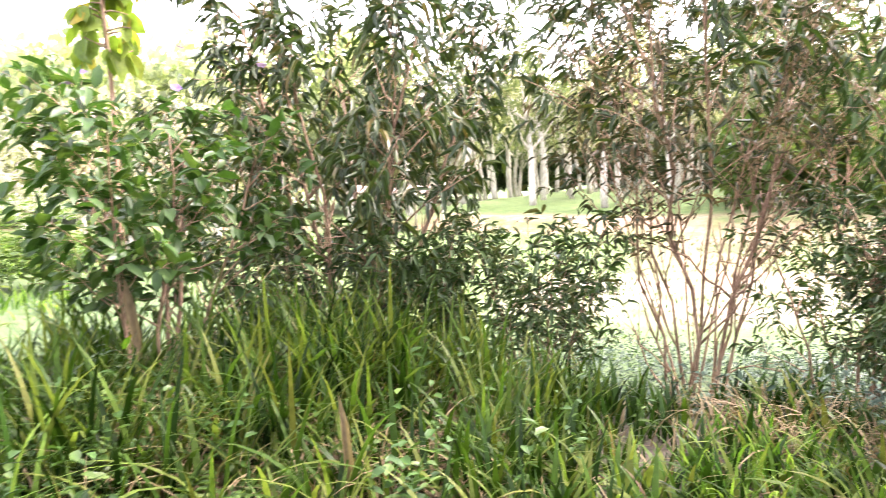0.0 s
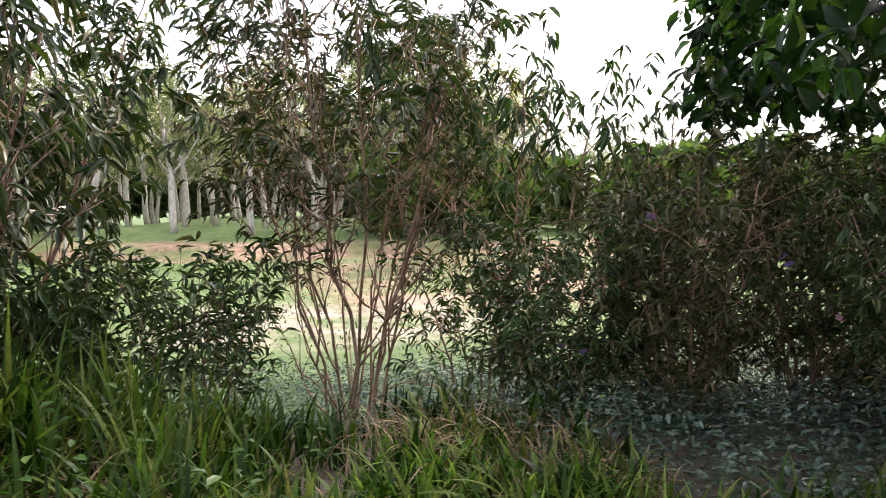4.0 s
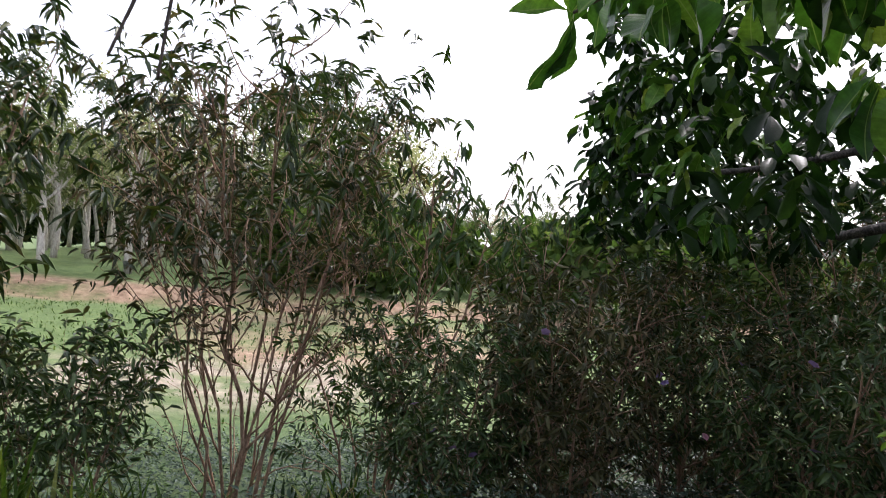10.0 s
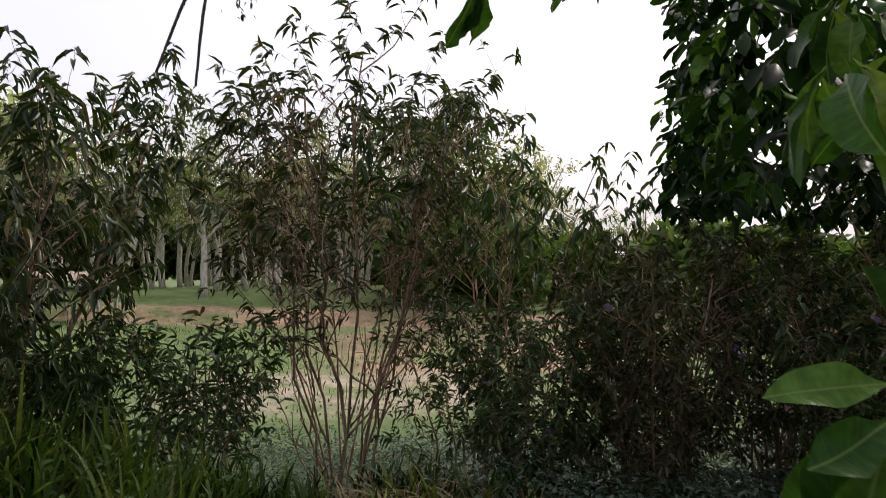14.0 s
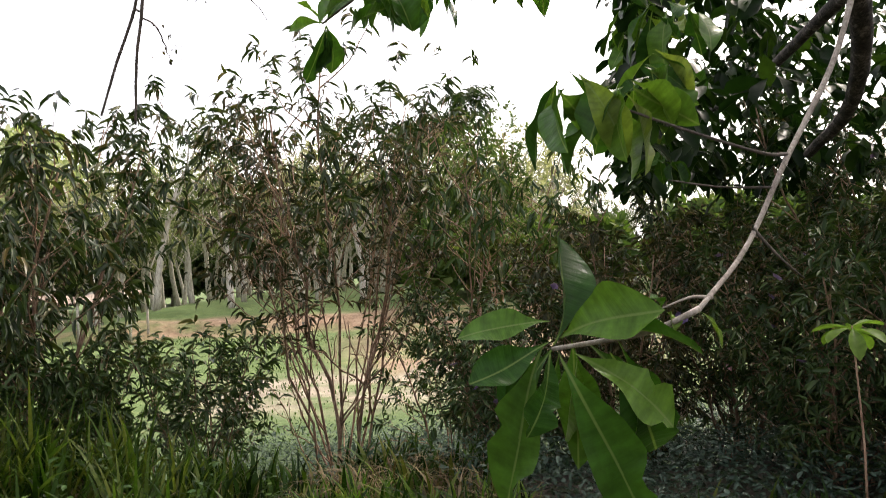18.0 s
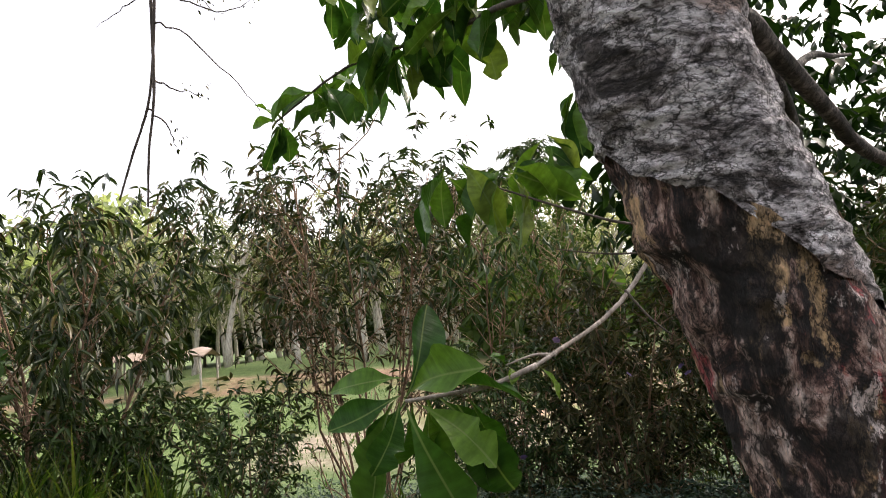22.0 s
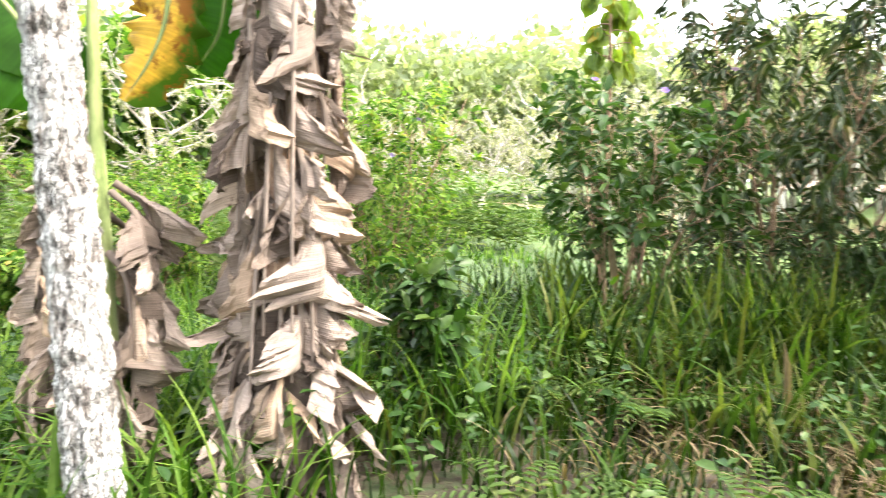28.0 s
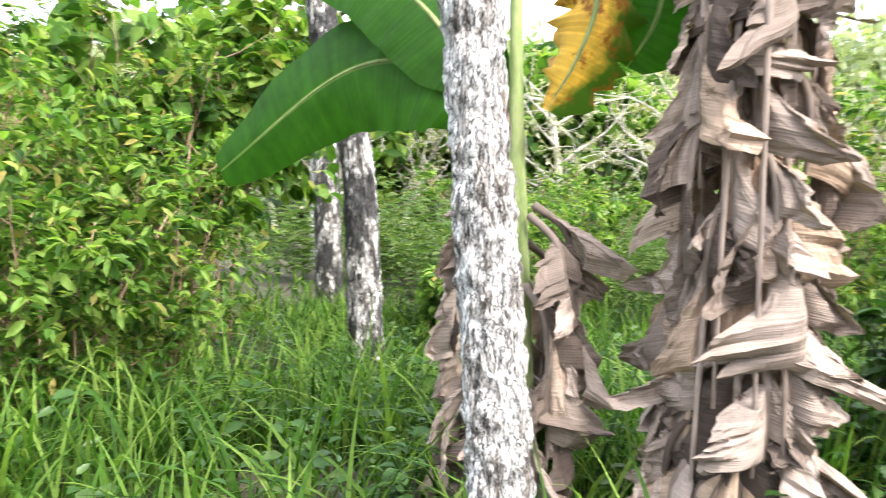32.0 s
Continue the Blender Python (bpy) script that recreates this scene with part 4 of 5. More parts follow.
for wide, droop, fold, bites in ((0.42, 0.2, 0.3, {}), (0.46, 0.75, 0.2, {}), (0.5, 0.6, 0.25, {10: (1, 0.8)}), (0.36, 0.55, 0.5, {}), (0.56, 0.35, 0.45, {}),
                                 (0.5, 0.3, 0.2, {8: (1, 0.55), 9: (1, 0.35), 10: (1, 0.7), 12: (-1, 0.6)}), (0.4, 0.7, 0.3, {7: (-1, 0.5), 8: (-1, 0.7), 11: (1, 0.6), 12: (1, 0.45)}),
                                 (0.36, 0.35, 0.22, {9: (1, 0.75), 10: (1, 0.4), 11: (1, 0.5), 13: (-1, 0.3)})):
    shape = leaf_shape(STATIONS, HALVES, fold, droop)
    pts = shape[0].copy()
    for k, (edge, left) in bites.items():  # edges eaten by insects
        pts[1 + 3 * k + 1 + edge, 1] *= left
    pts[:, 1] *= wide
    pts[:, 2] += 0.3 * np.sin(10 * pts[:, 0] + 9 * wide + 1.3 * np.sign(pts[:, 1])) * np.abs(pts[:, 1]) + 0.03 * np.sin(5 * pts[:, 0] + 20 * wide)
    pts[:, 1] += 0.05 * np.sin(3.2 * pts[:, 0] + 15 * wide) * pts[:, 0]
    big_leaves.append(mesh_of("leaf", pts, shape[1], BROAD_LEAF, uv=shape[0][:, :2] + np.array([0, 0.5])))


def limb(points, radii, mat=TWIG, name="branch", n=16):
    tb = Tubes()
    tb.add(curve_through(np.array(points) - ORIGIN, n), radii, 8, 0.1, TREE_RNG)
    return part(name, tb.mesh(name, mat), TREE)


def set_leaf(p, way, length, parent=None, up=(0, 0, 1), kind=None, twist=0.35):
    r = TREE_RNG
    x = unit(np.array(way, dtype=float))
    y = unit(np.cross(np.array(up) + twist * r.normal(size=3), x))
    z = np.cross(x, y)
    m = Matrix([[x[i] * length, y[i] * length, z[i] * length, (np.array(p) - ORIGIN)[i]] for i in range(3)] + [[0, 0, 0, 1]])
    return part("leaf", big_leaves[int(r.integers(0, len(big_leaves))) if kind is None else kind], parent or TREE, m=m)


def tuft(p, n, length, way=(0, 0, -0.3), spread=1.0):
    """A rosette of large leaves at the end of a twig."""
    r = TREE_RNG
    for k in range(n):
        a = 2.4 * k + r.random()
        d = np.array([math.cos(a), math.sin(a), 0.0]) * spread + np.array(way) + 0.25 * r.normal(size=3)
        set_leaf(np.array(p) + 0.03 * r.normal(size=3), d, length * (0.6 + 0.55 * r.random()))


# the low branch with the hanging leaf cluster
limb([(3.45, 1.5, 2.6), (3.2, 1.3, 2.25), (2.85, 1.05, 1.88), (2.6, 0.85, 1.62), (2.3, 0.52, 1.48)], [0.012, 0.0085, 0.006])
limb([(2.3, 0.52, 1.48), (2.18, 0.5, 1.44), (2.06, 0.495, 1.425), (1.95, 0.495, 1.415)], [0.008, 0.006, 0.005])
limb([(2.36, 0.58, 1.5), (2.3, 0.56, 1.505), (2.22, 0.54, 1.485)], [0.005, 0.002])
limb([(2.64, 0.89, 1.67), (2.7, 0.86, 1.58), (2.76, 0.85, 1.52)], [0.005, 0.002], DARK_TWIG)
for px, py, pz, way, ln, kind in ((1.95, 0.49, 1.475, (-0.95, -0.3, 0.25), 0.17, 1), (1.945, 0.49, 1.42, (0.42, 0.1, 0.75), 0.27, 3), (1.96, 0.48, 1.44, (0.7, -0.75, 0.45), 0.22, 4), (1.94, 0.48, 1.43, (-0.9, -0.4, -0.25), 0.2, 0),
                                  (1.93, 0.48, 1.42, (-0.55, -0.35, -0.7), 0.3, 6), (1.94, 0.46, 1.42, (-0.22, -0.6, -0.9), 0.19, 5), (1.955, 0.46, 1.405, (0.36, -0.4, -0.9), 0.37, 7), (1.99, 0.46, 1.41, (0.8, -0.5, -0.45), 0.24, 5),
                                  (2.08, 0.5, 1.4, (0.42, -0.1, -0.9), 0.28, 2), (2.05, 0.49, 1.45, (0.95, -0.1, 0.22), 0.2, 2), (2.03, 0.5, 1.42, (0.75, 0.1, -0.5), 0.3, 1), (2.0, 0.5, 1.4, (0.1, 0.3, -1), 0.22, 0),
                                  (2.22, 0.54, 1.485, (-0.3, -0.5, 0.5), 0.06, 4), (2.23, 0.54, 1.48, (0.1, -0.5, -0.3), 0.06, 4), (2.31, 0.54, 1.47, (0.6, -0.3, -0.4), 0.08, 6), (1.92, 0.5, 1.4, (-0.6, 0.2, -0.55), 0.19, 3),
                                  (1.97, 0.5, 1.41, (-0.1, 0.1, -1), 0.2, 2), (2.0, 0.52, 1.43, (0.3, 0.5, -0.7), 0.24, 1), (1.96, 0.5, 1.42, (-0.8, 0.1, -0.6), 0.22, 1), (2.1, 0.52, 1.42, (0.6, 0.3, -0.8), 0.22, 0)):
    set_leaf((px, py, pz), way, ln, up=(0.1, -0.45, 0.85), kind=kind, twist=0.45)
# the middle twig
limb([(2.86, 1.06, 1.9), (2.66, 0.86, 1.88), (2.43, 0.86, 1.96), (2.21, 0.9, 2.06)], [0.006, 0.003], DARK_TWIG)
limb([(2.75, 0.97, 1.79), (2.6, 0.98, 1.8), (2.45, 1.0, 1.83)], [0.004, 0.002], DARK_TWIG)
tuft((2.12, 0.85, 2.1), 6, 0.22, (-0.1, 0, -0.8))
tuft((2.28, 0.95, 2.08), 10, 0.22, (-0.1, 0, -0.6))
tuft((2.45, 1.1, 2.2), 9, 0.22, (-0.1, 0, -0.4))
# the upper branch
UPPER = [(2.36, -0.2, 2.35), (2.42, 0.35, 2.45), (2.3, 0.73, 2.57), (2.145, 1.11, 2.667), (1.743, 1.38, 2.68), (1.42, 1.44, 2.49)]
limb(UPPER, [0.016, 0.009, 0.004], DARK_TWIG)
for p in ((1.62, 1.42, 2.62), (2.0, 1.2, 2.72), (2.2, 0.95, 2.68), (1.9, 1.35, 2.78)):
    tuft(p, 6, 0.22, (-0.1, 0, -0.5))
for p, n in (((1.72, 1.5, 2.68), 6), ((1.85, 1.6, 2.8), 7), ((1.95, 1.3, 2.7), 5), ((2.15, 1.2, 2.72), 8), ((1.8, 1.9, 2.9), 7)):
    tuft(p, n, 0.23, (-0.1, 0, -0.7))
for way, ln in (((-0.25, -0.1, -1), 0.21), ((0.15, -0.2, -1), 0.15), ((0.35, 0.2, -0.9), 0.16), ((-0.9, 0, 0.1), 0.14), ((-0.5, -0.2, 0.6), 0.12), ((0.4, -0.3, 0.7), 0.13)):
    set_leaf((1.43, 1.47, 2.5), way, ln, up=(0.2, -0.9, 0.2))
limb([(2.36, -0.2, 2.9), (2.2, 0.5, 3.0), (1.9, 1.0, 3.05), (1.6, 1.3, 3.0)], [0.014, 0.009, 0.004], DARK_TWIG)
for p in ((1.75, 1.14, 2.92), (1.97, 1.08, 2.86), (2.13, 1.0, 2.76), (2.31, 0.83, 2.66), (2.2, 0.8, 2.87), (1.86, 1.18, 2.8), (2.39, 0.73, 2.64), (2.3, 0.95, 2.82)):
    tuft(p, 7, 0.21, (-0.1, 0, -0.7))
# heavy limbs and the dense canopy
limb([(2.36, -0.2, 3.1), (2.9, 1.2, 2.9), (3.45, 1.5, 2.6), (3.9, 2.2, 2.3), (4.3, 3.2, 2.2)], [0.06, 0.045, 0.03], LIMB_BARK)
limb([(2.42, -0.31, 2.08), (2.58, -0.29, 2.045), (2.672, -0.185, 2.035), (2.918, 0.094, 1.98), (3.151, 0.368, 1.946), (3.9, 1.2, 2.0), (4.5, 1.9, 2.2)], [0.022, 0.018, 0.015], LIMB_BARK)
limb([(2.76, -0.08, 2.02), (2.912, 0.125, 2.121), (3.074, 0.331, 2.187), (3.4, 0.8, 2.35)], [0.01, 0.005], LIMB_BARK)
limb([(2.36, -0.2, 3.2), (2.6, 0.6, 4.0), (3.2, 2.0, 4.6)], [0.09, 0.05], LIMB_BARK)
limb([(3.45, 1.5, 2.6), (3.9, 3.4, 2.6), (3.9, 5.2, 2.7)], [0.03, 0.013], LIMB_BARK)
b, d = [], []
for k in range(620):
    u = TREE_RNG.random(3)
    if k < 550:
        cy = 1.5 + 5.0 * u[1] ** 0.65
        west = 2.7 + 0.36 * (cy - 2)
        c = np.array([west + (8.0 - west) * u[0] ** 1.5, cy, 2.1 + 0.12 * abs(cy - 4) + 2.6 * u[2] ** 1.25])
    else:
        # overhead clusters, mostly out of view, added so the crown shades the east side
        c = np.array([3.0 + 3.5 * u[0], -1.0 + 3.0 * u[1], 2.7 + 1.6 * u[2]])
    n = 9
    a = 2.4 * np.arange(n)
    b.append(np.tile(c, (n, 1)) + 0.05 * TREE_RNG.normal(size=(n, 3)))
    d.append(np.stack([np.cos(a), np.sin(a), -0.55 * np.ones(n)], -1) + 0.3 * TREE_RNG.normal(size=(n, 3)))
b, d = np.concatenate(b) - ORIGIN, np.concatenate(d)
n = len(b)
ln = 0.12 + 0.12 * TREE_RNG.random(n)
v, t = leaves(b, d, np.array([0, 0, 1.0]) + 0.4 * TREE_RNG.normal(size=(n, 3)), ln, ln * 0.42, leaf_shape([0.25, 0.6, 0.88], [0.18, 0.46, 0.4], 0.25, 0.3))
part("foliage", mesh_of("foliage", v, t, CANOPY_LEAF), TREE, kind="stuff")
# sprays at the canopy's western edge, leaf by leaf
for k in range(30):
    cy = 1.6 + 4.6 * (k + TREE_RNG.random()) / 30
    c = (2.7 + 0.34 * (cy - 2) + 0.35 * TREE_RNG.random(), cy, 2.15 + 0.12 * abs(cy - 4) + 1.3 * TREE_RNG.random())
    tuft(c, 7, 0.22, (-0.2, -0.1, -0.6))


# ---- bare hanging vine ----
def vine():
    """Two twined bare stems hanging from above, with side twigs that end in seed pods."""
    o = np.array([0.6, 2.3, 5.6])
    root = thing("hanging_vine", tuple(o), "bare dark hanging vine with thin seed-tipped twigs", "vine")
    r = np.random.default_rng(3)
    for pts in (((0.6, 2.3, 5.6), (0.56, 2.34, 4.4), (0.545, 2.37, 3.7), (0.47, 2.44, 3.05), (0.335, 2.49, 2.7), (0.25, 2.5, 2.45)),
                ((0.64, 2.32, 5.6), (0.53, 2.36, 4.4), (0.51, 2.39, 3.7), (0.5, 2.42, 3.05), (0.44, 2.47, 2.72), (0.41, 2.5, 2.4))):
        tb = Tubes()
        tb.add(curve_through(np.array(pts) - o, 40), [0.012, 0.009, 0.006], 6, 0.3, r)
        part("stem", tb.mesh("stem", DARK_TWIG), root)
    ends = []
    for pts, pods in ((((0.53, 2.38, 3.42), (0.68, 2.4, 3.36), (0.9, 2.46, 3.12), (1.07, 2.51, 2.9)), False), (((0.53, 2.38, 3.62), (0.4, 2.38, 3.55), (0.2, 2.38, 3.42)), False),
                      (((0.54, 2.37, 3.6), (0.75, 2.39, 3.52), (0.95, 2.4, 3.46), (1.15, 2.43, 3.58)), True), (((0.54, 2.37, 3.75), (0.7, 2.36, 3.62), (0.88, 2.37, 3.45)), True),
                      (((0.54, 2.37, 3.8), (0.78, 2.4, 3.8), (1.0, 2.42, 3.7)), True), (((0.48, 2.43, 3.12), (0.6, 2.44, 3.05), (0.76, 2.47, 3.0)), True), (((0.53, 2.37, 3.7), (0.35, 2.3, 3.68), (0.15, 2.3, 3.72)), False),
                      (((0.45, 2.45, 2.95), (0.55, 2.46, 2.85), (0.6, 2.47, 2.72)), True)):
        tb = Tubes()
        line = curve_through(np.array(pts) - o, 14)
        line[1:-1] += 0.006 * r.normal(size=(12, 3))
        tb.add(line, [0.0065, 0.0045, 0.002], 5)
        part("twig", tb.mesh("twig", DARK_TWIG), root)
        if pods:
            ends.append(line)
    v, t = foliage_on(r, ends, 16, 0.028, 0.4, 0.5, OVAL, 0.6)
    v = v + np.repeat(0.03 * r.normal(size=(len(v) // 8, 3)), 8, axis=0)
    part("seed_pods", mesh_of("seed_pods", v, t, BROWN_LEAF), root, kind="stuff")


vine()


# ---- trunks to the west ----
def flake_mesh(seed):
    """A loose bark plate with ragged edges and real thickness."""
    r = np.random.default_rng(seed)
    a = 2 * np.pi * np.arange(9) / 9
    rr = 1 + 0.35 * (r.random(9) - 0.5)
    y, z = 0.013 * rr * np.cos(a), 0.045 * rr * np.sin(a)
    x = -9.0 * y * y
    front = np.stack([x + 0.003, y, z], -1)
    back = np.stack([x - 0.006, y * 1.1, z * 1.1], -1)
    v = np.concatenate([front, back, [[0.0055, 0, 0]]])
    i = np.arange(9)
    n = (i + 1) % 9
    return mesh_of("bark_flake", v, [np.stack([i, i + 9, n + 9, n], -1), np.stack([i, n, np.full(9, 18)], -1)], PALE_BARK, False)


FLAKES = [flake_mesh(k) for k in range(3)]


def standing_trunk(points, radii, mat, label, name="tree_trunk", limbs=(), flakes=0):
    o = np.array(points[0])
    root = thing(name, tuple(o), label, "tree")
    r = np.random.default_rng(int(abs(o[0]) * 1000))
    line = curve_through(np.array(points) - o, 110)
    near = abs(o[0]) < 6
    part("trunk", trunk_mesh("trunk", curve_through(np.array(points) - o, 330) if near else line, radii, mat, abs(o[0]), 0.015 if near else 0.008, 14, 84 if near else 40, None, 0.9 if near else 0.0, (3.0, 1.6)), root)
    r2 = np.random.default_rng(77)
    for k in range(flakes):
        i = int(110 * (0.08 + 0.55 * r2.random()))
        rad = float(np.interp(i / 109, np.linspace(0, 1, len(radii)), radii))
        a = 6.283 * r2.random()
        m = Matrix.Translation(line[i]) @ pose(0, 0, 0, 0, 0, math.degrees(a)) @ Matrix.Translation((rad + 0.004, 0, 0)) @ Matrix.Diagonal((1, 0.7 + 0.8 * r2.random(), 0.6 + 1.0 * r2.random(), 1))
        part("bark_flake", FLAKES[k % 3], root, m=m @ pose(0, 0, 0, 12 * r2.normal(), 5 * r2.normal(), 0))
    for pts, rad in limbs:
        tb = Tubes()
        tb.add(curve_through(np.array(pts) - o, 10), rad, 8, 0.1, r)
        part("branch", tb.mesh("branch", mat), root)
    return root


standing_trunk([(-1.15, -0.73, -0.15), (-1.236, -0.758, 0.59), (-1.343, -0.783, 1.298), (-1.448, -0.818, 2.056), (-1.6, -0.86, 3.2), (-1.75, -0.9, 4.8)], [0.09, 0.084, 0.078, 0.06], PALE_BARK, "straight pale trunk with rough cracked lichen-white bark", flakes=36)
standing_trunk([(-4.68, -1.08, -0.35), (-4.722, -1.097, -0.233), (-4.915, -1.157, 1.59), (-5.064, -1.375, 2.455), (-5.2, -1.6, 4.5), (-5.3, -1.8, 6)], [0.15, 0.125, 0.11, 0.08], DARK_BARK, "pale trunk blackened on one side", flakes=16)
standing_trunk([(-8.65, -1.57, -0.4), (-8.697, -1.571, 0.345), (-8.997, -1.6, 3.385), (-9.2, -1.6, 7)], [0.2, 0.17, 0.14], DARK_BARK, "grey-brown mottled trunk standing in grass", limbs=[([(-9.0, -1.6, 3.4), (-8.6, -0.9, 3.9), (-8.2, -0.2, 3.8)], [0.04, 0.015]), ([(-9.0, -1.6, 3.2), (-8.8, -2.4, 3.5), (-8.5, -3.2, 3.3)], [0.04, 0.015]), ([(-9.05, -1.6, 4.2), (-8.9, -1.0, 5.0), (-8.7, -0.3, 5.6)], [0.05, 0.015])])
standing_trunk([(-14.0, -2.0, -0.4), (-14.1, -2.0, 2.5), (-14.2, -2.1, 7)], [0.2, 0.17, 0.14], PALE_BARK, "far pale trunk at the meadow's edge")


# ---- bananas ----
def dead_flap(r, rib, s0, s1, out, width, side):
    """One torn piece of a dried leaf: a stiff crumpled panel widening downward from its rib, creased, with a turned hem."""
    nu, nv = 19, 15
    u, w = np.meshgrid(np.linspace(0, 1, nu), np.linspace(0, 1, nv), indexing="ij")
    k = len(rib) - 1
    f = (s0 + (s1 - s0) * u) * k
    i = np.minimum(f.astype(int), k - 1)
    p = rib[i] + (f - i)[..., None] * (rib[i + 1] - rib[i])
    peak = 0.72 + 0.24 * r.random()
    edge = width * np.where(u < peak, 0.04 + 0.96 * (u / peak) ** (0.8 + 0.5 * r.random()), 1 - (0.05 + 0.4 * r.random()) * (u - peak) / (1 - peak + 0.01))
    torn = 0.14 * np.cumsum(r.normal(size=nu))
    edge = edge * (1 + np.clip(torn - torn.mean(), -0.32, 0.3)[:, None] * w)
    tang = np.array([-out[1], out[0], 0]) * side
    a0 = r.random() * 1.1 - 0.15
    lay = unit(tang * math.cos(a0) + out * math.sin(a0))
    face = unit(out * math.cos(a0) - tang * math.sin(a0))
    crease = 0.35 + 0.4 * r.random() + 0.25 * (u - 0.5) * r.normal()
    bend = (0.4 + 1.1 * r.random()) * (1 if r.random() < 0.55 else -1)
    over = np.maximum(w - crease, 0)
    flat = np.minimum(w, crease) + over * math.cos(bend)
    rise = over * math.sin(bend)
    hem = np.maximum(w - 0.86, 0) * (2.2 * r.random() - 0.4)
    p = p + (flat * edge)[..., None] * lay + ((rise - hem) * edge)[..., None] * face
    p = p + (0.16 * edge * np.sin(np.pi * np.minimum(w / crease, 1)))[..., None] * face
    p = p + ((0.1 + 0.45 * r.random()) * w * edge)[..., None] * np.array([0, 0, -1.0])
    turn = 6 * r.random()
    fold = np.abs(((5.5 * u + 0.9 * w + turn) % 1) * 2 - 1) - 0.5
    fine = np.abs(((17 * u + 1.7 * w + turn) % 1) * 2 - 1) - 0.5
    off = Vector((9 * r.random(), 7 * r.random(), 5 * r.random()))
    crumple = np.array([noise.noise(Vector((x * 4.2, y * 3.4, 0)) + off) for x, y in zip(u.ravel(), w.ravel())]).reshape(nu, nv)
    p = p + ((0.009 * fold + 0.005 * fine) * (0.15 + w) + 0.04 * crumple * w)[..., None] * face
    p = p + 0.003 * r.normal(size=p.shape) * w[..., None] ** 2
    idx = np.arange(nu * nv).reshape(nu, nv)
    q = np.stack([idx[:-1, :-1], idx[1:, :-1], idx[1:, 1:], idx[:-1, 1:]], -1).reshape(-1, 4)
    return mesh_of("flap", p.reshape(-1, 3), q, DEAD_LEAF, False, uv=np.stack([u.ravel() + 0.06 * w.ravel() + r.random(), 0.1 + w.ravel()], -1))


def dead_leaf(root, r, top, az, length, lean, flaps, width):
    """A dried leaf hanging along the stem: rib and torn flaps."""
    out = np.array([math.cos(az), math.sin(az), 0])
    start = np.array(top) + out * 0.06
    rib = curve_through([start, start + out * (0.07 + lean) + np.array([0, 0, -0.12]), start + out * (0.08 + lean * 1.3) + np.array([0, 0, -length * 0.6]), start + out * (0.05 + lean * 1.6) + np.array([0, 0, -length])], 20)
    tb = Tubes()
    tb.add(rib, [0.018, 0.012, 0.005], 7, 0.2, r)
    leaf = part("dead_leaf", tb.mesh("dead_leaf", DEAD_LEAF), root)
    for k in range(flaps):
        s0 = 0.04 + 0.74 * (k + 0.6 * r.random()) / flaps
        part("flap", dead_flap(r, rib, s0, min(1, s0 + (0.14 + 0.2 * r.random()) / max(length, 0.6)), out, width * (0.4 + 0.95 * r.random() ** 2), 1 if r.random() < 0.5 else -1), leaf)


def banana_blade(name, points, width, mat, up, root, o, tears=0.0, fold=0.22):
    """A live leaf along its midrib."""
    line = curve_through(np.array(points) - o, 28)
    tang = unit(np.gradient(line, axis=0))
    side = unit(np.cross(tang, np.array(up, dtype=float)))
    nrm = np.cross(side, tang)
    s = np.linspace(0, 1, 28)
    half = width * 0.5 * np.clip(np.sin(np.pi * np.clip(s * 0.93 + 0.05, 0, 1)), 0, 1) ** 0.45
    cols = np.linspace(-1, 1, 13)
    torn = np.random.default_rng(5).random((28, 2)) * tears
    keep = np.where(cols[None] < 0, 1 - torn[:, :1] * np.abs(cols)[None], 1 - torn[:, 1:] * np.abs(cols)[None])
    cols2 = cols[None] * keep
    sag = -fold * np.abs(cols) ** 1.5
    rip = 0.012 * np.sin(np.arange(28) * 1.7)[:, None] * np.abs(cols)[None]
    p = line[:, None] + side[:, None] * (half[:, None] * cols2)[..., None] + nrm[:, None] * (half[:, None] * sag[None] + rip)[..., None]
    idx = np.arange(28 * 13).reshape(28, 13)
    q = np.stack([idx[:-1, :-1], idx[1:, :-1], idx[1:, 1:], idx[:-1, 1:]], -1).reshape(-1, 4)
    blade = part(name, mesh_of(name, p.reshape(-1, 3), q, mat, uv=np.stack(np.broadcast_arrays(s[:, None], 0.5 + 0.5 * cols[None]), -1).reshape(-1, 2)), root)
    tb = Tubes()
    tb.add(line - nrm * 0.004, [0.016, 0.011, 0.003], 7)
    part("midrib", tb.mesh("midrib", GREENSTEM), blade, "pale green midrib")
    return blade


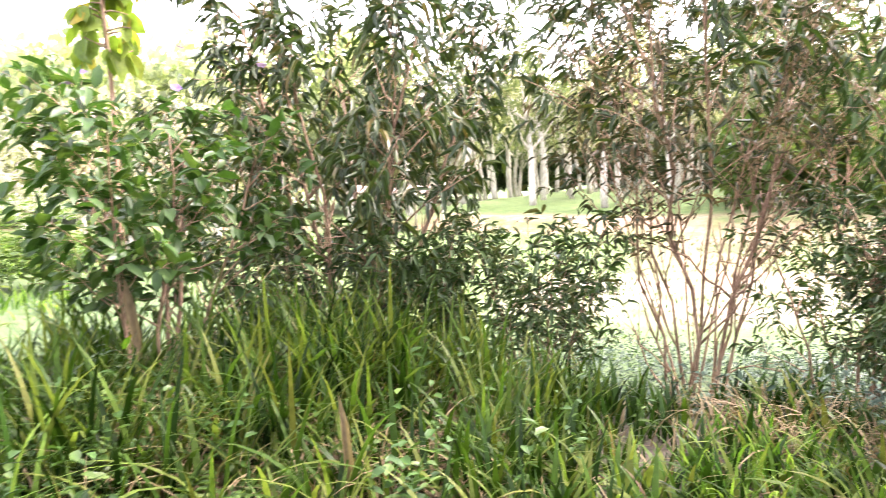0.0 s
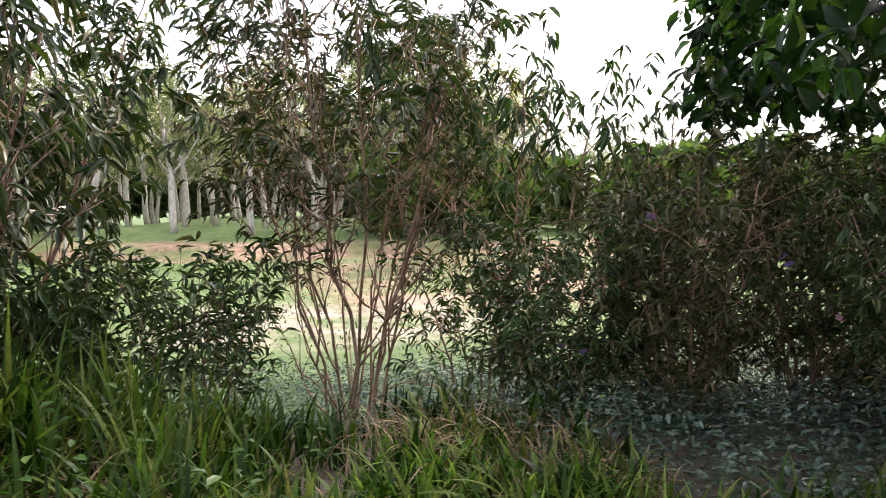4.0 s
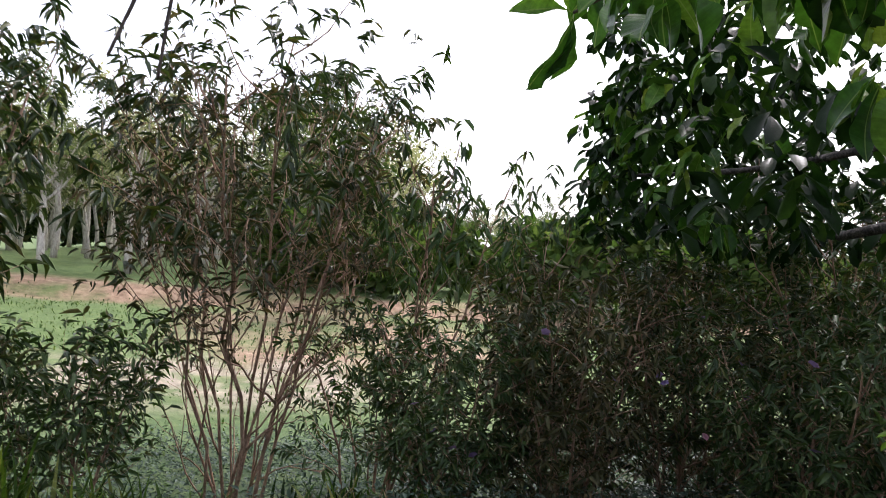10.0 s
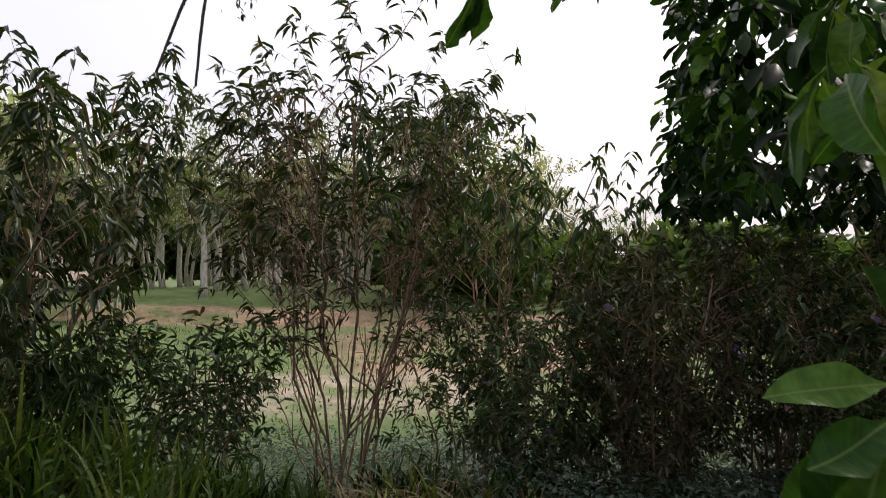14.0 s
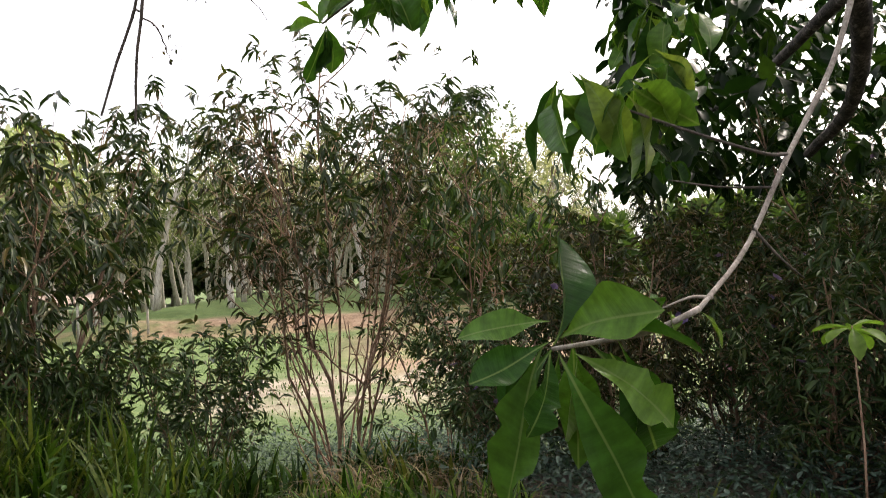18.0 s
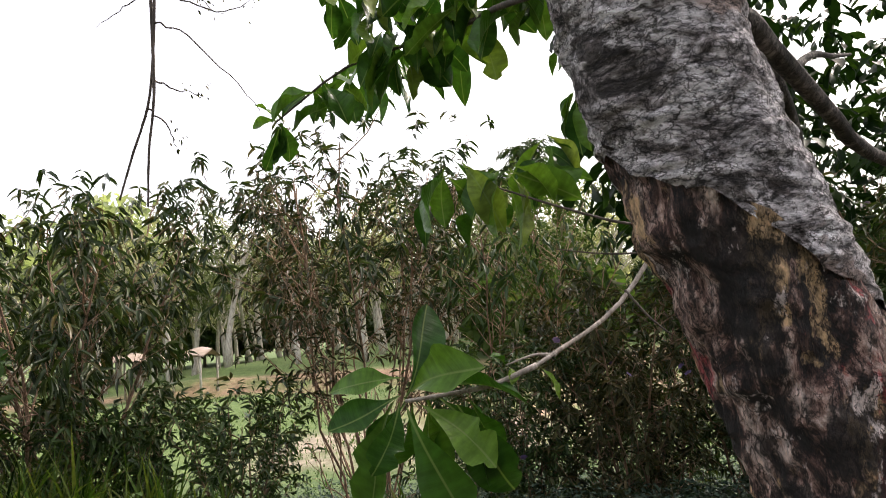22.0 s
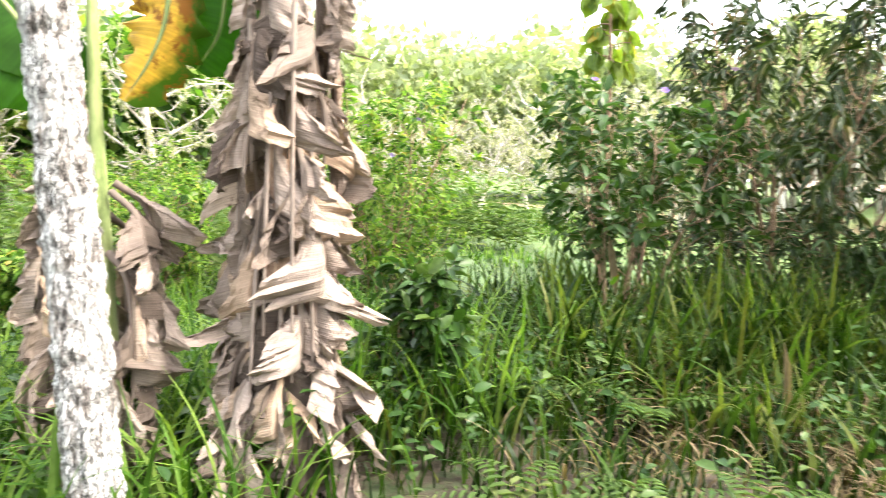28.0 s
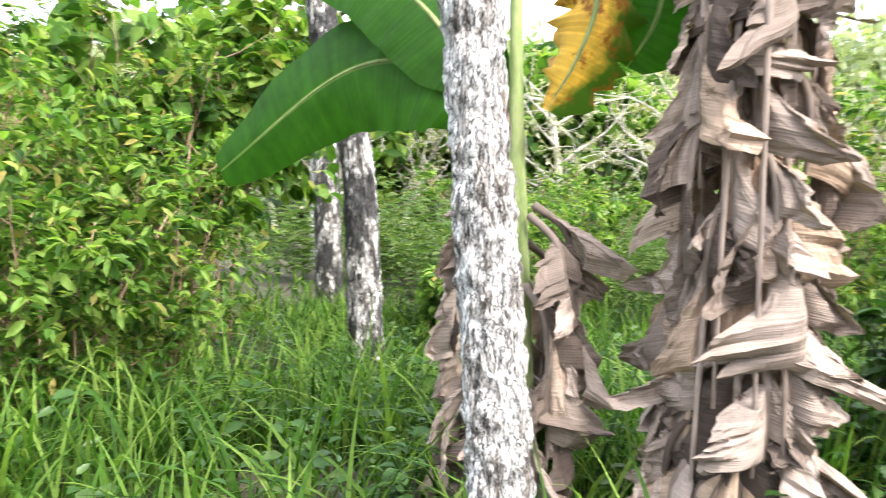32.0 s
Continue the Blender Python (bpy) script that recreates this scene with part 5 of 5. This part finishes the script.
def bananas():
    r = np.random.default_rng(8)
    o = np.array([-1.6, 0.13, -0.05])
    root = thing("dead_banana_plant", tuple(o), "banana plant wrapped in dry brown hanging leaves", "banana plant")
    tb = Tubes()
    tb.add(curve_through([(0.0, 0, -0.1), (0.0, 0, 1.2), (-0.12, 0.08, 2.4), (-0.16, 0.1, 3.0)], 24), [0.12, 0.1, 0.07, 0.05], 18, 0.06, r)
    part("pseudostem", tb.mesh("pseudostem", STEM), root)
    for k in range(34):
        z = 0.75 + 2.3 * (k + r.random()) / 34
        a = 2.4 * k
        c = np.array([-0.05 * z, 0.03 * z, z])
        dead_leaf(root, r, c, a, min(z - 0.05, 0.75 + 0.6 * r.random()), 0.01 + 0.07 * r.random(), 5, 0.34 - 0.045 * z)
    for k in range(16):
        dead_leaf(root, r, np.array([0, 0, 0.45 + 0.45 * r.random()]), 2.4 * k, 0.5 + 0.15 * r.random(), 0.05 + 0.09 * r.random(), 4, 0.27)
    for k in range(13):
        z = 0.62 + 0.145 * k
        dead_leaf(root, r, np.array([-0.05 * z, 0.03 * z, z]), -0.5 + 1.0 * math.sin(2.2 * k), 0.45 + 0.15 * r.random(), 0.05 + 0.04 * r.random(), 2, 0.36 - 0.06 * z)
    for k, (az, z0, z1) in enumerate(((-0.35, 2.7, 0.6), (-0.9, 2.2, 0.8), (-1.25, 1.5, 0.35), (0.1, 1.9, 0.5), (-0.6, 1.3, 0.15))):
        c, s = math.cos(az), math.sin(az)
        tb = Tubes()
        tb.add(curve_through([(-0.13 + 0.06 * c, 0.08 + 0.06 * s, z0), (-0.08 + 0.16 * c, 0.05 + 0.16 * s, z0 - 0.25), (0.19 * c, 0.19 * s, 0.5 * (z0 + z1)), (0.22 * c, 0.22 * s, z1)], 20), [0.015, 0.011, 0.006], 8, 0.15, r)
        part("petiole", tb.mesh("petiole", DEAD_LEAF), root, "dry straight leaf stalk")
    banana_blade("leaf", [(-1.72, 0.2, 2.7), (-1.9, 0.5, 3.1), (-2.2, 1.0, 3.2), (-2.5, 1.5, 2.9)], 0.5, BANANA_GREEN, (0, 0, 1), root, o)
    banana_blade("leaf", [(-1.72, 0.2, 2.7), (-1.5, 0.6, 3.0), (-1.3, 1.1, 3.0), (-1.1, 1.5, 2.7)], 0.5, BANANA_GREEN, (0, 0, 1), root, o)

    tip = np.array([(-1.72, 0.2, 2.9), (-1.15, 1.0, 3.7), (-0.8, 1.63, 3.5), (-0.71, 1.81, 3.0), (-0.68, 1.85, 2.55)]) - o
    rib = curve_through(tip, 30)
    tb = Tubes()
    tb.add(rib, [0.02, 0.012, 0.005], 7, 0.2, r)
    leaf = part("dead_leaf", tb.mesh("dead_leaf", DEAD_LEAF), root, "arching dry leaf with a hanging tip")
    for k in range(14):
        part("flap", dead_flap(r, rib, 0.5 + 0.033 * k, min(1, 0.5 + 0.033 * k + 0.1 + 0.2 * r.random()), unit(np.array([0.3, -1.0 + 1.2 * r.random(), 0])), 0.24, 1 if k % 2 else -1), leaf)

    o2 = np.array([-2.0, -0.55, -0.1])
    root = thing("banana_plant", tuple(o2), "banana plant with broad green leaves, one yellowing, and a dry skirt", "banana plant")
    tb = Tubes()
    tb.add(curve_through([(0, 0, -0.1), (-0.05, 0.02, 0.8), (-0.2, 0.04, 1.75), (-0.28, 0.05, 2.5)], 24), [0.09, 0.06, 0.03, 0.024], 16, 0.05, r)
    part("pseudostem", tb.mesh("pseudostem", GREENSTEM), root)
    for k in range(17):
        dead_leaf(root, r, np.array([-0.08, 0.02, 0.6 + 0.95 * r.random()]), 2.4 * k, 0.55 + 0.3 * r.random(), 0.06, 5, 0.26)
    banana_blade("leaf", [(-2.22, -0.6, 1.75), (-2.245, -0.746, 1.88), (-2.368, -0.957, 1.95), (-2.557, -1.261, 1.88), (-2.898, -1.79, 1.5)], 0.58, BANANA_GREEN, (1, -0.2, 0.35), root, o2)
    banana_blade("leaf", [(-2.24, -0.6, 1.9), (-2.262, -0.751, 2.003), (-2.371, -0.884, 2.179), (-2.553, -1.086, 2.348), (-2.85, -1.5, 2.5)], 0.48, BANANA_GREEN, (1, -0.2, 0.5), root, o2)
    banana_blade("yellow_leaf", [(-2.16, -0.34, 2.5), (-2.06, -0.24, 2.34), (-2.0, -0.26, 2.1), (-2.01, -0.33, 1.9), (-2.05, -0.43, 1.72)], 0.42, BANANA_YELLOW, (1, -0.45, 0.1), root, o2, 0.55, 0.85)
    banana_blade("leaf", [(-2.28, -0.5, 2.3), (-2.2, -0.15, 2.5), (-2.11, 0.03, 2.4), (-2.1, 0.02, 2.1), (-2.15, -0.08, 1.9)], 0.45, BANANA_GREEN, (1, -0.3, 0.3), root, o2)


bananas()

# ---- bushes west ----
for k, (bx, by, bh, bs, mt) in enumerate([(-4.6, -2.7, 2.2, 0.9, BRIGHT_LEAF), (-5.6, -3.1, 3.2, 1.1, BRIGHT_LEAF), (-3.5, -3.0, 1.7, 0.8, BRIGHT_LEAF), (-4.2, -3.6, 2.8, 1.0, BRIGHT_LEAF), (-8.5, -3.6, 3.6, 1.3, BRIGHT_LEAF), (-8, 1.4, 1.6, 1.2, BRIGHT_LEAF), (-5.4, 3.2, 2.6, 0.8, BRIGHT_LEAF), (-12, 1.5, 2.0, 1.5, BRIGHT_LEAF), (-5.9, -0.1, 0.9, 0.35, BRIGHT_LEAF)]):
    bush = shrub("bush", gz(bx, by), bh, bs, 9, "light green leafy bush growing in meadow grass", "bush", 60 + k, mt, 0.095, 0.38, 0.35, first=0.08, branches=11, shape=OVAL, per_twig=9, radius=0.011, gather=0.45, group="meadow bushes")
    if k == 2:
        flowers(bush, [(-3.22, -1.85, 0.98)])
    if k == 6:
        flowers(bush, [(-4.9, 2.9, 1.6), (-5.0, 3.3, 2.0), (-4.8, 3.5, 1.3), (-5.1, 2.7, 1.9)])
shrub("climber", gz(-6.2, -2.6), 3.6, 0.8, 6, "climbing plant with broad heart-shaped lime leaves", "climbing plant", 80, BRIGHT_LEAF, 0.2, 0.75, 0.8, first=0.4, branches=9, shape=OVAL, per_twig=6, radius=0.012)


# ---- plantation and far woods ----
def plantation_tree(seed, height, leafmat, label):
    r = np.random.default_rng(seed)
    root = thing("plantation_tree", (0, 0, 0), label, "tree", "plantation trees")
    tb = Tubes()
    line = grow(r, (0, 0, -0.2), (0.08 * r.normal(), 0.08 * r.normal(), 1), height * 0.62, 8, 0.05)
    tb.add(line, [0.17, 0.13, 0.09], 9, 0.1, r)
    part("trunk", tb.mesh("trunk", RUBBER_BARK), root)
    ends = []
    for k in range(9):
        p = line[4 + k % 4]
        a = 2.4 * k
        ln = grow(r, p, (math.cos(a), math.sin(a), 1.1), height * 0.36, 6, 0.14, 0.05)
        tb = Tubes()
        tb.add(ln, [0.06, 0.015], 6)
        part("limb", tb.mesh("limb", RUBBER_BARK), root)
        for q in range(6):
            j = 2 + q % 4
            ends.append(grow(r, ln[j], r.normal(size=3) + np.array([0, 0, 0.4]), height * 0.13, 4, 0.15))
    v, t = foliage_on(r, ends, 44, 0.2, 0.5, 0.3, SIMPLE, 0.1)
    v = v + 0.12 * np.repeat(r.normal(size=(len(v) // 4, 3)), 4, axis=0)
    part("crown", mesh_of("crown", v, t, leafmat), root, kind="stuff")
    return root


protos = [plantation_tree(100 + k, 7.5 + k, (CROWN_LEAF, PALE_HAZED_LEAF, CROWN_LEAF)[k], "slender pale-trunked plantation tree with a thin crown") for k in range(3)]
r = np.random.default_rng(9)
spots = []
for row in range(8):
    for col in range(22):
        px, py = -34 + 3.2 * col + r.normal() * 0.5, 30.5 + 4.5 * row + r.normal() * 0.5
        if px < -16 and row < 2:
            continue
        if px > 9 + row and row < 7:
            continue
        spots.append((px, py))
for k, (px, py) in enumerate(spots):
    m = pose(px, py, float(ground_z(px, py)), 0, 0, r.random() * 360)
    if k < 3:
        protos[k].matrix_basis = m
    else:
        copy_thing(protos[k % 3], m)


def far_woods(name, az0, az1, near, far, low, high, count, mat, label, seed):
    """Distant tree crowns, leaf clump by leaf clump, too many to count."""
    q = np.random.default_rng(seed)
    trees = count // 620
    a = radians(az0) + (radians(az1) - radians(az0)) * q.random(trees)
    d = near + (far - near) * q.random(trees)
    h = low + (high - low) * q.random(trees)
    k = q.integers(0, trees, count)
    w = unit(q.normal(size=(count, 3))) * (q.random((count, 1)) ** 0.4)
    c = np.stack([-np.sin(a[k]) * d[k], np.cos(a[k]) * d[k], h[k] * 0.58], -1) + w * np.stack([h[k] * 0.3, h[k] * 0.3, h[k] * 0.42], -1)
    v, t = leaves(c, q.normal(size=(count, 3)), q.normal(size=(count, 3)), 0.4 + 0.45 * q.random(count), 0.26 + 0.28 * q.random(count), SIMPLE)
    tagged(new(name, mesh_of(name, v, t, mat)), label, "woods", kind="stuff")


far_woods("far_woods", 22, 130, 40, 62, 7, 11.5, 190000, HAZED_LEAF, "distant green woods behind the meadow, paled by haze put into the leaves", 1)
far_woods("dark_woods", 68, 118, 24, 38, 3.5, 6.5, 60000, BRIGHT_LEAF, "darker green trees at the back of the meadow", 8)
far_woods("plantation_undergrowth", -20, 24, 62, 76, 3, 7, 70000, SHRUB_LEAF, "dark undergrowth behind the plantation", 6)
far_woods("far_scrub", -70, -5, 28, 50, 2, 4.5, 80000, HERB_LEAF, "distant scrub along the hollow", 2)
far_woods("woods_behind", 130, 290, 25, 45, 6, 11, 60000, SHRUB_LEAF, "dense woods behind the path", 3)


# ---- pale half-bare trees round the meadow ----
def bare_tree(seed, height):
    r = np.random.default_rng(seed)
    root = thing("pale_tree", (0, 0, 0), "pale half-bare tree with a tangle of whitish branches", "tree", "half-bare trees")
    tb = Tubes()
    line = grow(r, (0, 0, -0.2), (0.1 * r.normal(), 0.1 * r.normal(), 1), height * 0.6, 8, 0.07)
    tb.add(line, [0.13, 0.1, 0.06], 8, 0.1, r)
    part("trunk", tb.mesh("trunk", RUBBER_BARK), root)
    ends = []
    for k in range(14):
        ln = grow(r, line[2 + k % 6], (math.cos(2.4 * k), math.sin(2.4 * k), 0.8), height * 0.38, 7, 0.2, 0.04)
        tb = Tubes()
        tb.add(ln, [0.045, 0.012], 5)
        for q in range(8):
            tw = grow(r, ln[1 + q % 6], r.normal(size=3) + np.array([0, 0, 0.3]), height * 0.16, 5, 0.25)
            tb.add(tw, [0.014, 0.006], 3)
            ends.append(tw)
        part("limb", tb.mesh("limb", RUBBER_BARK), root)
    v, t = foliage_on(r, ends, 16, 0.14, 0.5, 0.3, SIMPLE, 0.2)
    part("crown", mesh_of("crown", v, t, PALE_HAZED_LEAF), root, kind="stuff")
    return root


r = np.random.default_rng(31)
bare = [bare_tree(300 + k, 5.2 + 0.8 * k) for k in range(3)]
for k in range(30):
    az = radians(28 + 78 * (k + r.random()) / 30)
    dist = 20 + 14 * r.random()
    px, py = -math.sin(az) * dist, math.cos(az) * dist - 1
    m = pose(px, py, float(ground_z(px, py)), 0, 0, 360 * r.random())
    if k < 3:
        bare[k].matrix_basis = m
    else:
        copy_thing(bare[k % 3], m)


# ---- far palms, narrow tree and field shelter ----
def palm(at, height, fronds, size, label, seed):
    r = np.random.default_rng(seed)
    root = thing("palm", at, label, "palm")
    tb = Tubes()
    tb.add(grow(r, (0, 0, -0.2), (0.03, 0, 1), height, 8, 0.02), [0.16, 0.11], 8)
    part("trunk", tb.mesh("trunk", RUBBER_BARK), root)
    for k in range(fronds):
        a = 2.4 * k
        ln = grow(r, (0.03 * height, 0, height - 0.2), (math.cos(a), math.sin(a), 1.2 - 1.6 * k / fronds), size, 9, 0.05, -0.16)
        s = np.repeat(ln[1:], 8, axis=0) + 0.1 * r.normal(size=(64, 3))
        along = np.repeat(unit(np.diff(ln, axis=0)), 8, axis=0)
        side = unit(np.cross(along, np.array([0, 0, 1.0]))) * np.tile([1, -1], 32)[:, None]
        v, t = leaves(s, along * 0.6 + side + np.array([0, 0, -0.35]), np.tile(np.array([0, 0, 1.0]), (64, 1)), np.full(64, size * 0.32), np.full(64, size * 0.035), SIMPLE)
        part("frond", mesh_of("frond", v, t, SHRUB_LEAF), root)


palm(gz(7.0, 44), 12.4, 14, 1.9, "tall slim palm far behind the plantation", 1)
palm(gz(4.4, 44), 10.4, 16, 3.0, "feathery coconut palm far behind the plantation", 2)
shrub("narrow_tree", gz(5.6, 24.5), 7.6, 0.6, 5, "narrow light green tree beyond the hollow", "tree", 90, HERB_LEAF, 0.2, 0.5, 0.2, first=0.2, branches=14, shape=SIMPLE, per_twig=12, radius=0.04)


def shelter():
    root = thing("field_shelter", gz(-9.3, 25.2), "low field shelter with a pale sheet roof on white posts", "shelter")
    roof, n_, l_ = material("pale_sheet")
    p = n_.new("ShaderNodeBsdfPrincipled")
    l_.new(ramp(n_, l_, noise_tex(n_, l_, 3, 5), [(0.3, (0.2, 0.15, 0.11)), (0.7, (0.36, 0.29, 0.23))]), p.inputs["Base Color"])
    p.inputs["Roughness"].default_value = 0.8
    l_.new(p.outputs[0], n_.new("ShaderNodeOutputMaterial").inputs[0])
    gx, gy = np.meshgrid(np.linspace(-2, 2, 25), np.linspace(-1, 1, 9))
    top = 1.75 - 0.25 * np.abs(gy) + 0.05 * np.sin(5 * gx) - 0.06 * np.cos(2 * gx + gy)
    idx = np.arange(gx.size).reshape(gx.shape)
    q = np.stack([idx[:-1, :-1], idx[:-1, 1:], idx[1:, 1:], idx[1:, :-1]], -1).reshape(-1, 4)
    up = np.stack([gx, gy, top], -1).reshape(-1, 3)
    part("roof", mesh_of("roof", np.concatenate([up, up - np.array([0, 0, 0.04])]), np.concatenate([q, q[:, ::-1] + gx.size]), roof), root)
    for px in (-1.8, 0.1, 1.85):
        for py in (-0.9, 0.9):
            tb = Tubes()
            tb.add([(px, py, -0.1), (px, py, 0.8), (px, py, 1.5)], [0.05, 0.045], 8)
            part("post", tb.mesh("post", RUBBER_BARK), root)


shelter()
